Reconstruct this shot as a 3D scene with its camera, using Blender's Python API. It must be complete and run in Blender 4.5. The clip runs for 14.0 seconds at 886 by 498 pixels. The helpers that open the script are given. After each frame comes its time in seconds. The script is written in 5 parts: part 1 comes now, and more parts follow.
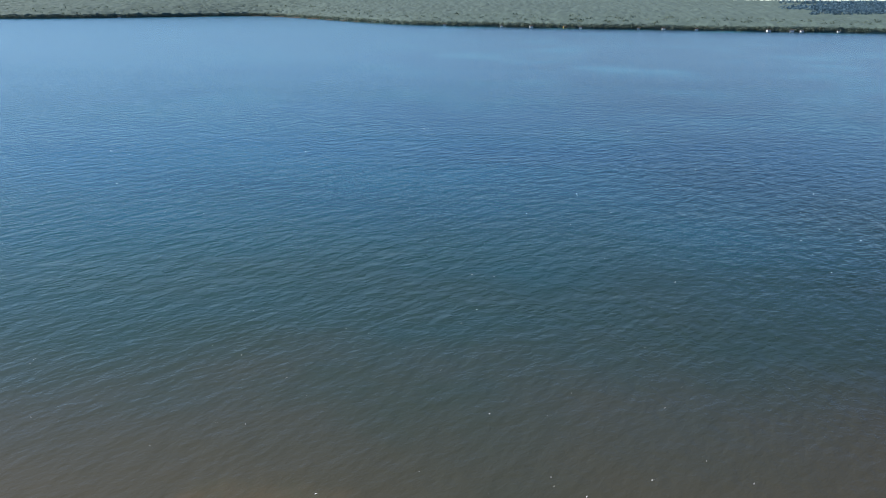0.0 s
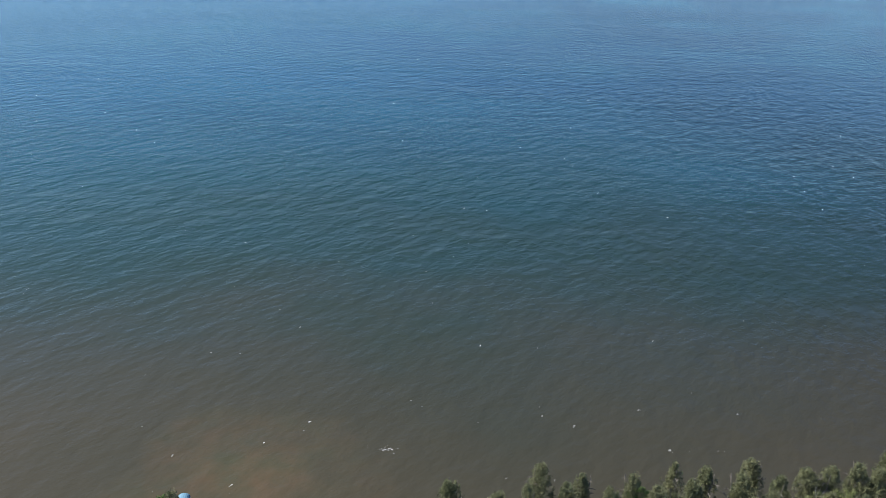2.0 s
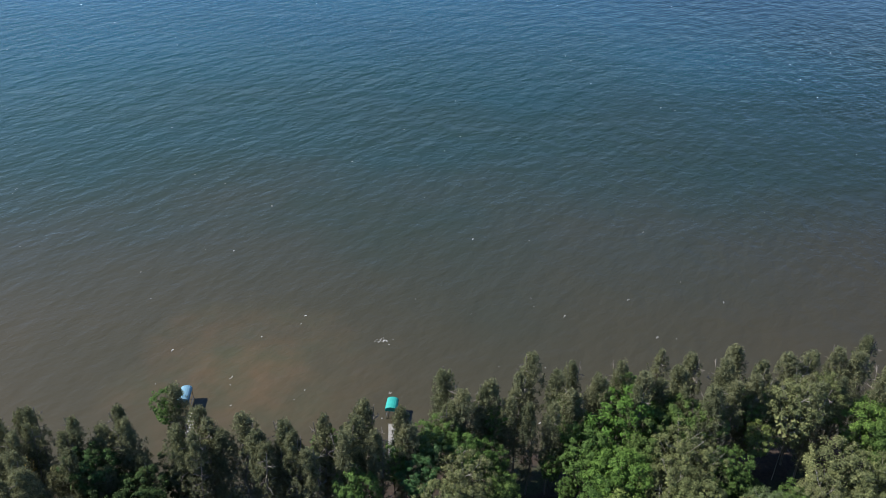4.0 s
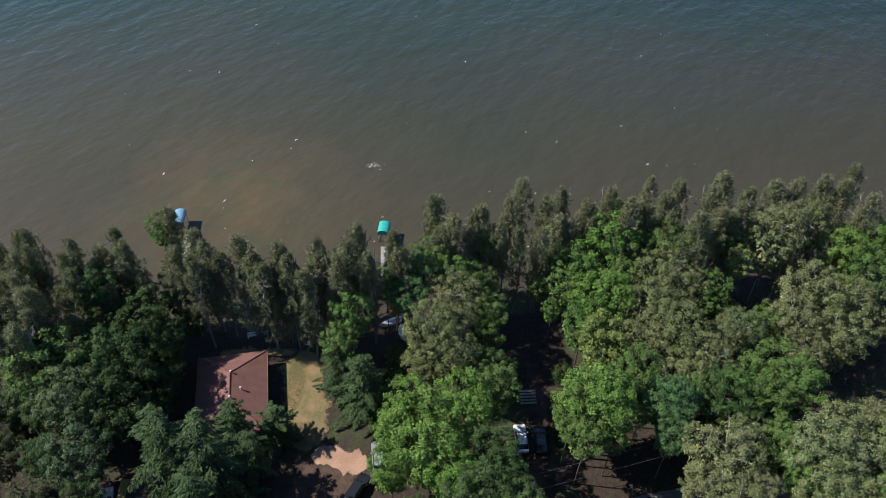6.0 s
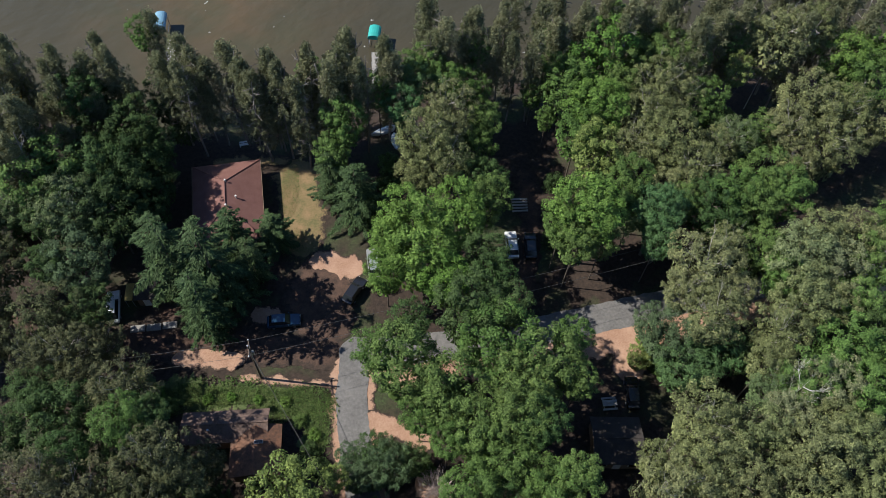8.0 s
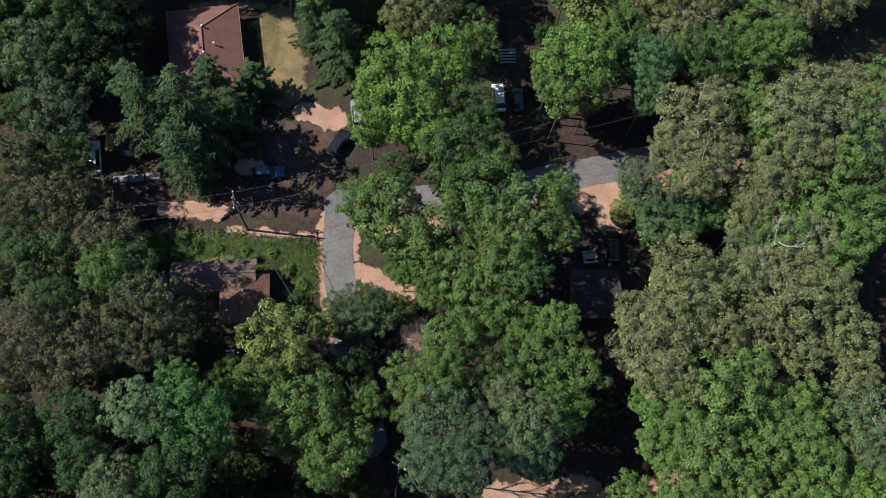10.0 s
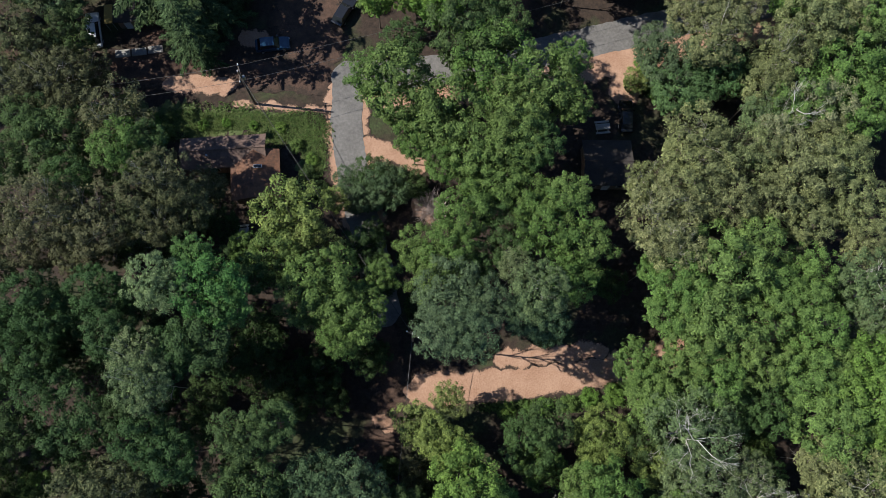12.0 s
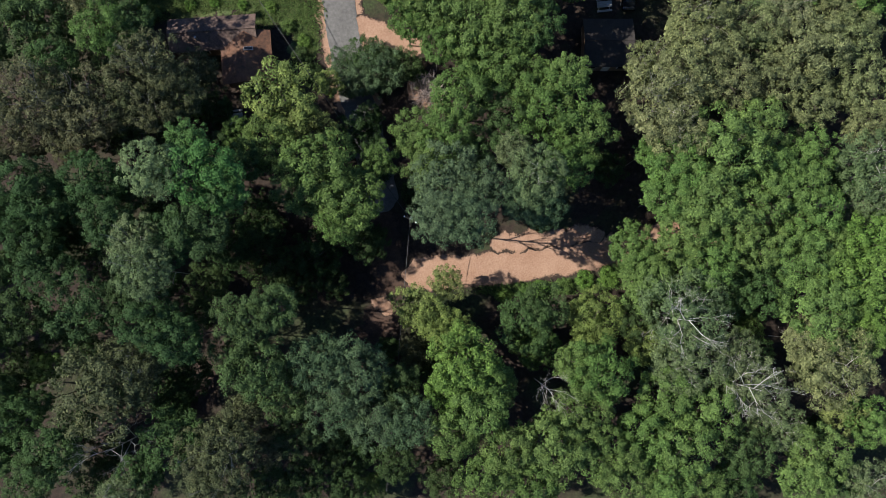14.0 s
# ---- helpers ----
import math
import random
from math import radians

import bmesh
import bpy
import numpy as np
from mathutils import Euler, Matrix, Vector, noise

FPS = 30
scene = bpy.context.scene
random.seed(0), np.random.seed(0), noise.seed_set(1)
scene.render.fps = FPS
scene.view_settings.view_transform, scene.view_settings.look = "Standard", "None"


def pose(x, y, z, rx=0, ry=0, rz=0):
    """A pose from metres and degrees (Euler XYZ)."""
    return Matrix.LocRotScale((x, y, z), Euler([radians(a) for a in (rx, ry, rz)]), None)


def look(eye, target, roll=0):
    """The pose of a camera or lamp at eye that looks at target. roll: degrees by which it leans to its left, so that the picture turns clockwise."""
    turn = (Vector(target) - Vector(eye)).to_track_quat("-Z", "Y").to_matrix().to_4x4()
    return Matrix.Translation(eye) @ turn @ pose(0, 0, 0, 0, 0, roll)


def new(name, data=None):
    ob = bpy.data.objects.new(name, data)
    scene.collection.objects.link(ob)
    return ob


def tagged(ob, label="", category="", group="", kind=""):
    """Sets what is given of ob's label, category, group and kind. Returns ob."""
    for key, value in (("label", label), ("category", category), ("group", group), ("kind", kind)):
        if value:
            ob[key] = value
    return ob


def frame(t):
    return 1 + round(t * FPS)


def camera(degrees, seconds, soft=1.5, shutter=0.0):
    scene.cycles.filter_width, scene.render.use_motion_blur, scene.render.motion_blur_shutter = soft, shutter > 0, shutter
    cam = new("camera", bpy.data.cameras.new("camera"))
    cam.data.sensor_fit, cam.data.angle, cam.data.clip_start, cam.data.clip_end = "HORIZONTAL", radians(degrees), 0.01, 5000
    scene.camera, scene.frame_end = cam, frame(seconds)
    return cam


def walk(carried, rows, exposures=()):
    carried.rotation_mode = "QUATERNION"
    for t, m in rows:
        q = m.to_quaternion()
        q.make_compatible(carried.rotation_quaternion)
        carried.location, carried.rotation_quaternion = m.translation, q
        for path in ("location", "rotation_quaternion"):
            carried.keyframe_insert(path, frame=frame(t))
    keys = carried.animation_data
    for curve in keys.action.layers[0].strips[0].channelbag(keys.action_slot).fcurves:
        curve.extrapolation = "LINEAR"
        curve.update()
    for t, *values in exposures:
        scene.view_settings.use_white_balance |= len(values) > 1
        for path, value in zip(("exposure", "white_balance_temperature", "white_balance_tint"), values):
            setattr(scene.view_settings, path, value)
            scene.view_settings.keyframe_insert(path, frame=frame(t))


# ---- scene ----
cam = camera(59.9, 14.0, soft=0.58)
EYE = 95.0  # height of the flying camera over the land
TURNS = [  # seconds, tilt, lean, heading
    (0, 71.91, -0.41, 0.34),
    (0.5, 70.77, -0.54, 0.28),
    (1, 69.6, -0.68, 0.22),
    (1.5, 68.36, -0.94, -0.02),
    (2, 66.97, -1.03, -0.01),
    (2.5, 65.67, -0.91, -0.42),
    (2.7, 65.01, -0.92, -0.44),
    (4.8, 54.49, -0.52, -1.11),
    (5, 53.23, -0.56, -1.08),
    (5.5, 49.72, -0.66, -1.18),
    (6, 46.16, -1.28, -1.2),
    (6.5, 42.61, -1.47, -1.32),
    (7, 39.02, -1.44, -1.38),
    (7.5, 35.53, -1.25, -1.44),
    (8, 32.01, -1.67, -1.54),
    (8.2, 30.6, -1.84, -1.58),
    (10.3, 19.9, -2.95, -1.53),
    (10.5, 19.06, -2.88, -1.59),
    (11, 16.56, -2.5, -1.69),
    (11.5, 14.18, -2.12, -1.89),
    (12, 11.72, -1.94, -1.97),
    (12.5, 9.26, -2.21, -2.14),
    (13, 7.01, -2.28, -2.07),
    (13.5, 5.07, -1.97, -2.23),
    (14, 3.18, -2.1, -2.36),
]
walk(cam, [(t, pose(0, 0, EYE, a, b, c)) for t, a, b, c in TURNS])

# ---- light ----
SUN_UP, SUN_AWAY = 45.0, (-10.0, 1.3)  # degrees over the horizon; plan direction towards the sun
scene.view_settings.exposure = 0.93
world = bpy.data.worlds.new("sky")
scene.world = world
world.use_nodes = True
wn = world.node_tree
sky = wn.nodes.new("ShaderNodeTexSky")
sky.sky_type, sky.sun_disc = "NISHITA", False
sky.sun_elevation = radians(SUN_UP)
sky.sun_rotation = math.atan2(SUN_AWAY[0], SUN_AWAY[1])
sky.altitude, sky.air_density, sky.dust_density, sky.ozone_density = 300, 0.75, 0.0, 6.0
wn.links.new(sky.outputs[0], wn.nodes["Background"].inputs[0])
wn.nodes["Background"].inputs[1].default_value = 0.081
sun = new("sun", bpy.data.lights.new("sun", "SUN"))
sun.data.energy, sun.data.angle, sun.data.color = 3.6, radians(0.53), (1.0, 0.95, 0.87)
way = Vector((*SUN_AWAY, math.hypot(*SUN_AWAY) * math.tan(radians(SUN_UP))))
sun.matrix_world = look(way.normalized() * 400, (0, 0, 0))


# ---- materials ----
def material(name, rough=0.8, metal=0.0):
    m = bpy.data.materials.new(name)
    m.use_nodes = True
    n = m.node_tree.nodes
    b = n["Principled BSDF"]
    b.inputs["Roughness"].default_value, b.inputs["Metallic"].default_value = rough, metal
    return m, m.node_tree, b


def node(tree, kind, **values):
    n = tree.nodes.new(kind)
    for key, value in values.items():
        n.inputs[key.replace("_", " ")].default_value = value
    return n


def noise_of(tree, scale, detail=4.0, rough=0.55, vector=None, stretch=None):
    n = node(tree, "ShaderNodeTexNoise", Scale=scale, Detail=detail, Roughness=rough)
    if vector is None:
        vector = tree.nodes.new("ShaderNodeTexCoord").outputs["Object"]
    if stretch:
        mp = node(tree, "ShaderNodeMapping", Scale=stretch[:3], Rotation=(0, 0, stretch[3]))
        mp.vector_type = "TEXTURE"  # features stretched along the turned axes
        tree.links.new(vector, mp.inputs[0])
        vector = mp.outputs[0]
    tree.links.new(vector, n.inputs["Vector"])
    return n.outputs[0]


def ramp(tree, value, *stops):
    n = tree.nodes.new("ShaderNodeValToRGB")
    while len(n.color_ramp.elements) < len(stops):
        n.color_ramp.elements.new(0.5)
    for e, (at, colour) in zip(n.color_ramp.elements, stops):
        e.position, e.color = at, (*colour, 1)
    tree.links.new(value, n.inputs[0])
    return n.outputs[0]


def mix(tree, factor, a, b, kind="MIX"):
    n = tree.nodes.new("ShaderNodeMix")
    n.data_type, n.blend_type = "RGBA", kind
    for value, slot in ((factor, 0), (a, 6), (b, 7)):
        if hasattr(value, "links"):
            tree.links.new(value, n.inputs[slot])
        else:
            n.inputs[slot].default_value = value if slot == 0 else (*value, 1)
    return n.outputs[2]


def bump(tree, b, height, distance, strength=1.0):
    n = node(tree, "ShaderNodeBump", Strength=strength, Distance=distance)
    tree.links.new(height, n.inputs["Height"])
    tree.links.new(n.outputs[0], b.inputs["Normal"])


def surface(name, dark, light, scale, rough=0.85, relief=0.02, grain=9.0, metal=0.0, stretch=None):
    """A surface with broad stains and a fine grain."""
    m, tree, b = material(name, rough, metal)
    broad = ramp(tree, noise_of(tree, scale, 5, stretch=stretch), (0.34, dark), (0.66, light))
    fine = noise_of(tree, scale * grain, 5, 0.65, stretch=stretch)
    both = mix(tree, 0.55, broad, ramp(tree, fine, (0.25, tuple(c * 0.55 for c in dark)), (0.75, light)))
    tree.links.new(both, b.inputs["Base Color"])
    bump(tree, b, fine, relief)
    return m


def litter_of(tree):
    return ramp(tree, noise_of(tree, 1.6, 6, 0.7), (0.3, (0.013, 0.009, 0.007)), (0.7, (0.058, 0.038, 0.027)))


def thinning(name, dark, light, scale, relief, grain, fringe=1.0, scatter=0.0):
    """Loose ground cover that breaks up into the forest floor towards its rim and under scattered litter."""
    m, tree, b = material(name, 0.92)
    broad = ramp(tree, noise_of(tree, scale, 5), (0.34, dark), (0.66, light))
    fine = noise_of(tree, scale * grain, 5, 0.65)
    both = mix(tree, 0.5, broad, ramp(tree, fine, (0.25, tuple(c * 0.6 for c in dark)), (0.75, light)))
    rim = tree.nodes.new("ShaderNodeAttribute")
    rim.attribute_name = "rim"
    wear = mix(tree, 0.5, noise_of(tree, 0.9, 4, 0.6), noise_of(tree, 4.5, 4, 0.7))
    cover = tree.nodes.new("ShaderNodeMath")
    cover.operation = "MULTIPLY_ADD"
    tree.links.new(rim.outputs["Fac"], cover.inputs[0])
    cover.inputs[1].default_value = 1.0 / fringe
    tree.links.new(wear, cover.inputs[2])
    cut = ramp(tree, cover.outputs[0], (0.58 + scatter, (0, 0, 0)), (0.7 + scatter, (1, 1, 1)))
    tree.links.new(mix(tree, cut, litter_of(tree), both), b.inputs["Base Color"])
    bump(tree, b, fine, relief)
    return m


def leaf_material(name, colour, other, pale=None, through_light=0.13, rough=0.6):
    """Leaves: a hue for each tree, a shade for each leaf, patches in the crown, some light let through."""
    m, tree, b = material(name, rough)
    b.inputs["Specular IOR Level"].default_value = 0.08
    rnd = tree.nodes.new("ShaderNodeObjectInfo").outputs["Random"]
    each = tree.nodes.new("ShaderNodeNewGeometry").outputs["Random Per Island"]
    base = mix(tree, rnd, colour, other)
    patch = ramp(tree, noise_of(tree, 2.3, 3), (0.35, (0.82, 0.78, 0.8)), (0.68, (1.3, 1.2, 1.14)))
    base = mix(tree, 1.0, base, patch, "MULTIPLY")
    shade = ramp(tree, each, (0.0, (0.6, 0.62, 0.6)), (0.55, (1.0, 1.0, 1.0)), (1.0, pale or (1.5, 1.46, 1.38)))
    base = mix(tree, 1.0, base, shade, "MULTIPLY")
    tree.links.new(base, b.inputs["Base Color"])
    t = tree.nodes.new("ShaderNodeBsdfTranslucent")
    tree.links.new(base, t.inputs[0])
    s = tree.nodes.new("ShaderNodeMixShader")
    s.inputs[0].default_value = through_light
    tree.links.new(b.outputs[0], s.inputs[1])
    tree.links.new(t.outputs[0], s.inputs[2])
    tree.links.new(s.outputs[0], tree.nodes["Material Output"].inputs[0])
    return m


LEAF = {
    "green": leaf_material("leaf_green", (0.073, 0.143, 0.039), (0.097, 0.157, 0.049)),
    # brighter copy of leaf_green: sunlight on the crowns is put into the colour
    "green_sunlit": leaf_material("leaf_green_sunlit", (0.085, 0.168, 0.046), (0.11, 0.18, 0.056)),
    "middle": leaf_material("leaf_middle", (0.045, 0.094, 0.032), (0.062, 0.104, 0.04)),
    # darker copy of leaf_middle: the crowns' shaded sides are put into the colour
    "deep": leaf_material("leaf_middle_shaded", (0.034, 0.078, 0.028), (0.046, 0.086, 0.034)),
    "bright": leaf_material("leaf_bright", (0.088, 0.187, 0.039), (0.112, 0.193, 0.049)),
    "fresh": leaf_material("leaf_fresh", (0.057, 0.148, 0.042), (0.075, 0.151, 0.049)),
    "yellow": leaf_material("leaf_yellow", (0.143, 0.212, 0.060), (0.165, 0.212, 0.078)),
    "dark": leaf_material("leaf_dark", (0.033, 0.066, 0.024), (0.048, 0.08, 0.03)),
    "olive": leaf_material("leaf_olive", (0.128, 0.16, 0.068), (0.15, 0.175, 0.084), (1.7, 1.65, 1.6)),
    "moss": leaf_material("leaf_moss", (0.115, 0.155, 0.066), (0.14, 0.17, 0.078), (1.7, 1.65, 1.6)),
    "pale": leaf_material("leaf_pale", (0.143, 0.191, 0.091), (0.171, 0.201, 0.111), (1.6, 1.5, 1.5)),
    "brown": leaf_material("leaf_brown", (0.066, 0.09, 0.042), (0.088, 0.1, 0.052), (1.7, 1.6, 1.55)),
    "feather": leaf_material("leaf_feather", (0.116, 0.180, 0.081), (0.138, 0.196, 0.098)),
    "grey": leaf_material("leaf_grey", (0.092, 0.148, 0.066), (0.118, 0.16, 0.078)),
    "blue": leaf_material("leaf_blue", (0.061, 0.111, 0.055), (0.079, 0.123, 0.065)),
    "teal": leaf_material("leaf_teal", (0.062, 0.142, 0.056), (0.08, 0.15, 0.062)),
    "spruce": leaf_material("needles_spruce", (0.045, 0.085, 0.036), (0.06, 0.095, 0.042), None, 0.12),
    "pine": leaf_material("needles_pine", (0.15, 0.175, 0.098), (0.2, 0.22, 0.128), (1.35, 1.35, 1.3), 0.35),
}
BARK = surface("bark", (0.07, 0.055, 0.042), (0.17, 0.14, 0.115), 3.0, relief=0.04)
PINE_BARK = surface("pine_bark", (0.14, 0.12, 0.105), (0.28, 0.25, 0.22), 3.0, relief=0.04)
PALE_BARK = surface("weathered_wood", (0.3, 0.28, 0.25), (0.5, 0.47, 0.43), 4.0)
DRY_WOOD = surface("bleached_wood", (0.48, 0.45, 0.42), (0.7, 0.67, 0.63), 4.0)
BUSH_WOOD = surface("bush_twigs", (0.34, 0.27, 0.25), (0.5, 0.42, 0.39), 4.0)
ASPHALT = surface("asphalt", (0.1, 0.097, 0.095), (0.2, 0.193, 0.186), 0.3, grain=9, relief=0.01)
SAND = thinning("sand", (0.3, 0.165, 0.105), (0.47, 0.3, 0.21), 0.32, 0.05, 16, 2.2)
PINK_ROOF = surface("reddish_shingle", (0.15, 0.066, 0.055), (0.225, 0.11, 0.092), 0.8, grain=12, relief=0.01)
# Litter on shingle; part of the mottle is painted sun dapples.
BROWN_ROOF = surface("dappled_littered_shingle", (0.035, 0.026, 0.024), (0.22, 0.145, 0.115), 0.8, grain=5, relief=0.03)
RUSTY_ROOF = surface("needle_strewn_shingle", (0.04, 0.028, 0.024), (0.26, 0.12, 0.065), 0.5, grain=5, relief=0.03)
GREY_ROOF = surface("grey_shingle", (0.022, 0.02, 0.019), (0.06, 0.05, 0.046), 1.0)
SIDING = surface("brown_siding", (0.16, 0.1, 0.065), (0.26, 0.18, 0.12), 1.0, stretch=(3, 3, 0.2, 0))
TAN_SIDING = surface("tan_siding", (0.34, 0.27, 0.2), (0.46, 0.38, 0.29), 1.0, stretch=(3, 3, 0.2, 0))
WHITE = surface("white_paint", (0.68, 0.68, 0.66), (0.8, 0.8, 0.79), 1.5, rough=0.5, relief=0.004)
STEEL = surface("galvanised_steel", (0.3, 0.3, 0.31), (0.45, 0.45, 0.46), 3.0, rough=0.45, metal=0.8, relief=0.003)
POLE_WOOD = surface("pole_wood", (0.1, 0.075, 0.055), (0.2, 0.155, 0.12), 2.0, stretch=(0.4, 0.4, 3, 0))
CABLE = surface("cable", (0.03, 0.03, 0.03), (0.09, 0.09, 0.09), 6.0, rough=0.6)
TEAL = surface("teal_canvas", (0.015, 0.32, 0.29), (0.03, 0.45, 0.4), 0.8, rough=0.7, relief=0.01)
BLUE = surface("blue_canvas", (0.13, 0.29, 0.42), (0.2, 0.38, 0.5), 0.8, rough=0.7, relief=0.01)
YELLOW = surface("yellow_canvas", (0.6, 0.36, 0.02), (0.75, 0.48, 0.05), 0.8, rough=0.7)
YELLOW_OLD = surface("faded_yellow_canvas", (0.3, 0.21, 0.05), (0.42, 0.31, 0.09), 1.0, rough=0.8)
CONCRETE = surface("concrete", (0.2, 0.195, 0.185), (0.33, 0.32, 0.3), 1.2, relief=0.01)
DECK_WHITE = surface("white_boards", (0.42, 0.41, 0.39), (0.66, 0.65, 0.62), 1.2, stretch=(0.2, 1.6, 1, 0))
DECK = surface("grey_boards", (0.26, 0.25, 0.23), (0.44, 0.42, 0.39), 1.2, stretch=(1.6, 0.2, 1, 0))
GLASS_DARK, _t, _b = material("dark_glass", 0.08)
_b.inputs["Base Color"].default_value = (0.02, 0.025, 0.03, 1)
CAR_WHITE, _t, _b = material("car_paint_white", 0.25)
_b.inputs["Base Color"].default_value, _b.inputs["Coat Weight"].default_value = (0.72, 0.73, 0.74, 1), 0.6
CAR_SILVER, _t, _b = material("car_paint_silver", 0.3, 0.5)
_b.inputs["Base Color"].default_value, _b.inputs["Coat Weight"].default_value = (0.45, 0.47, 0.5, 1), 0.6
CAR_BLUE, _t, _b = material("car_paint_blue", 0.28, 0.2)
_b.inputs["Base Color"].default_value, _b.inputs["Coat Weight"].default_value = (0.012, 0.045, 0.09, 1), 0.6
CAR_BLACK, _t, _b = material("car_paint_black", 0.25)
_b.inputs["Base Color"].default_value, _b.inputs["Coat Weight"].default_value = (0.015, 0.016, 0.018, 1), 0.6
RUBBER, _t, _b = material("rubber", 0.85)
_b.inputs["Base Color"].default_value = (0.02, 0.02, 0.02, 1)


def ground_material():
    m, tree, b = material("forest_floor", 0.95)
    litter = litter_of(tree)
    dirt = ramp(tree, noise_of(tree, 2.5, 5), (0.3, (0.2, 0.12, 0.08)), (0.7, (0.38, 0.24, 0.16)))
    green = ramp(tree, noise_of(tree, 3.0, 5), (0.3, (0.02, 0.032, 0.012)), (0.7, (0.06, 0.085, 0.028)))
    base = mix(tree, ramp(tree, noise_of(tree, 0.12, 5, 0.65), (0.7, (0, 0, 0)), (0.78, (1, 1, 1))), litter, dirt)
    base = mix(tree, ramp(tree, noise_of(tree, 0.07, 4, 0.6, stretch=(1, 0.7, 1, 0.7)), (0.5, (0, 0, 0)), (0.66, (1, 1, 1))), base, green)
    tree.links.new(base, b.inputs["Base Color"])
    bump(tree, b, noise_of(tree, 4.0, 6, 0.7), 0.08)
    return m


def water_material():
    """Brown, silty water by the shore and clear teal water further out, with wind waves and calmer streaks; reflected
    sky is partly painted into the far colours.
    """
    m, tree, b = material("lake_water", 0.2)
    b.inputs["IOR"].default_value = 1.33
    place = tree.nodes.new("ShaderNodeTexCoord").outputs["Object"]
    split = tree.nodes.new("ShaderNodeSeparateXYZ")
    tree.links.new(place, split.inputs[0])
    off = tree.nodes.new("ShaderNodeMath")
    off.operation = "MULTIPLY_ADD"
    tree.links.new(noise_of(tree, 0.011, 4, 0.5, place), off.inputs[0])
    off.inputs[1].default_value = 140.0
    tree.links.new(split.outputs["Y"], off.inputs[2])
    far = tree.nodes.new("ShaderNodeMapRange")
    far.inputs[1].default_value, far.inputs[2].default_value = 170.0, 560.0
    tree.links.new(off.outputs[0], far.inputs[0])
    # the blue far stop also stands in for sky mirrored at low angles
    silt_and_sky = ramp(tree, far.outputs[0], (0.0, (0.055, 0.049, 0.032)), (0.14, (0.041, 0.043, 0.03)), (0.28, (0.022, 0.038, 0.027)), (0.5, (0.014, 0.041, 0.036)), (1.0, (0.004, 0.045, 0.086)))
    sunward = tree.nodes.new("ShaderNodeMath")  # paler towards the sun: brighter sky reflection painted in
    sunward.operation = "MULTIPLY_ADD"
    tree.links.new(split.outputs["X"], sunward.inputs[0])
    sunward.inputs[1].default_value = -0.00042
    tree.links.new(noise_of(tree, 0.0035, 5, 0.6, place, (1.7, 0.8, 1, -0.1)), sunward.inputs[2])
    side_scale = tree.nodes.new("ShaderNodeMapRange")  # colour scaled up at the left, down at the right
    side_scale.inputs[1].default_value, side_scale.inputs[2].default_value = -130.0, 170.0
    side_scale.inputs[3].default_value, side_scale.inputs[4].default_value = 1.35, 0.72
    tree.links.new(split.outputs["X"], side_scale.inputs[0])
    silt_and_sky = mix(tree, 1.0, silt_and_sky, side_scale.outputs[0], "MULTIPLY")
    # wide pale patches imitate brighter mirrored sky
    wide = ramp(tree, sunward.outputs[0], (0.42, (0, 0, 0)), (0.68, (1, 1, 1)))
    silt_and_sky = mix(tree, wide, silt_and_sky, mix(tree, far.outputs[0], silt_and_sky, (0.016, 0.083, 0.128)))
    streak = ramp(tree, noise_of(tree, 0.0055, 4, 0.55, place, (1.0, 1.1, 1, -0.1)), (0.5, (0, 0, 0)), (0.64, (1, 1, 1)))  # wind streaks, their paler reflection painted as colour
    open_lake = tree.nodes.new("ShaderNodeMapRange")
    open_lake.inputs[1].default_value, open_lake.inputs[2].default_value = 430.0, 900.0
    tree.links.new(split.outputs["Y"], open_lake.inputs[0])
    silt_and_sky = mix(tree, streak, silt_and_sky, mix(tree, open_lake.outputs[0], silt_and_sky, (0.02, 0.105, 0.148)))
    bar = tree.nodes.new("ShaderNodeVectorMath")  # a sand bar under shallow water
    bar.operation = "DISTANCE"
    tree.links.new(place, bar.inputs[0])
    bar.inputs[1].default_value = (-36.0, 114.0, 0.0)
    rim = tree.nodes.new("ShaderNodeMath")
    rim.operation = "MULTIPLY_ADD"
    tree.links.new(noise_of(tree, 0.07, 4, 0.6, place), rim.inputs[0])
    rim.inputs[1].default_value = 34.0
    tree.links.new(bar.outputs["Value"], rim.inputs[2])
    shallow = tree.nodes.new("ShaderNodeMapRange")
    shallow.inputs[1].default_value, shallow.inputs[2].default_value = 44.0, 20.0
    tree.links.new(rim.outputs[0], shallow.inputs[0])
    bed = ramp(tree, noise_of(tree, 0.12, 4, 0.6, place), (0.35, (0.07, 0.068, 0.04)), (0.65, (0.1, 0.074, 0.043)))
    tree.links.new(mix(tree, shallow.outputs[0], silt_and_sky, bed), b.inputs["Base Color"])
    waves = noise_of(tree, 0.16, 3, 0.5, place, (1.3, 0.75, 1, 0.95))
    chop = noise_of(tree, 0.42, 3, 0.55, place, (1.25, 0.8, 1, 0.7))
    ripples = noise_of(tree, 1.9, 2, 0.6, place, (1.3, 0.8, 1, 0.3))
    gusts = ramp(tree, noise_of(tree, 0.005, 4, 0.6, place, (2.2, 0.6, 1, -0.12)), (0.35, (0.5, 0.5, 0.5)), (0.65, (0.85, 0.85, 0.85)))
    both = mix(tree, 0.34, waves, chop)
    both = mix(tree, 0.03, both, ripples)
    both = mix(tree, 0.4, both, noise_of(tree, 0.09, 2, 0.5, place, (1.3, 0.75, 1, 0.9)))
    both = mix(tree, 1.0, both, gusts, "MULTIPLY")
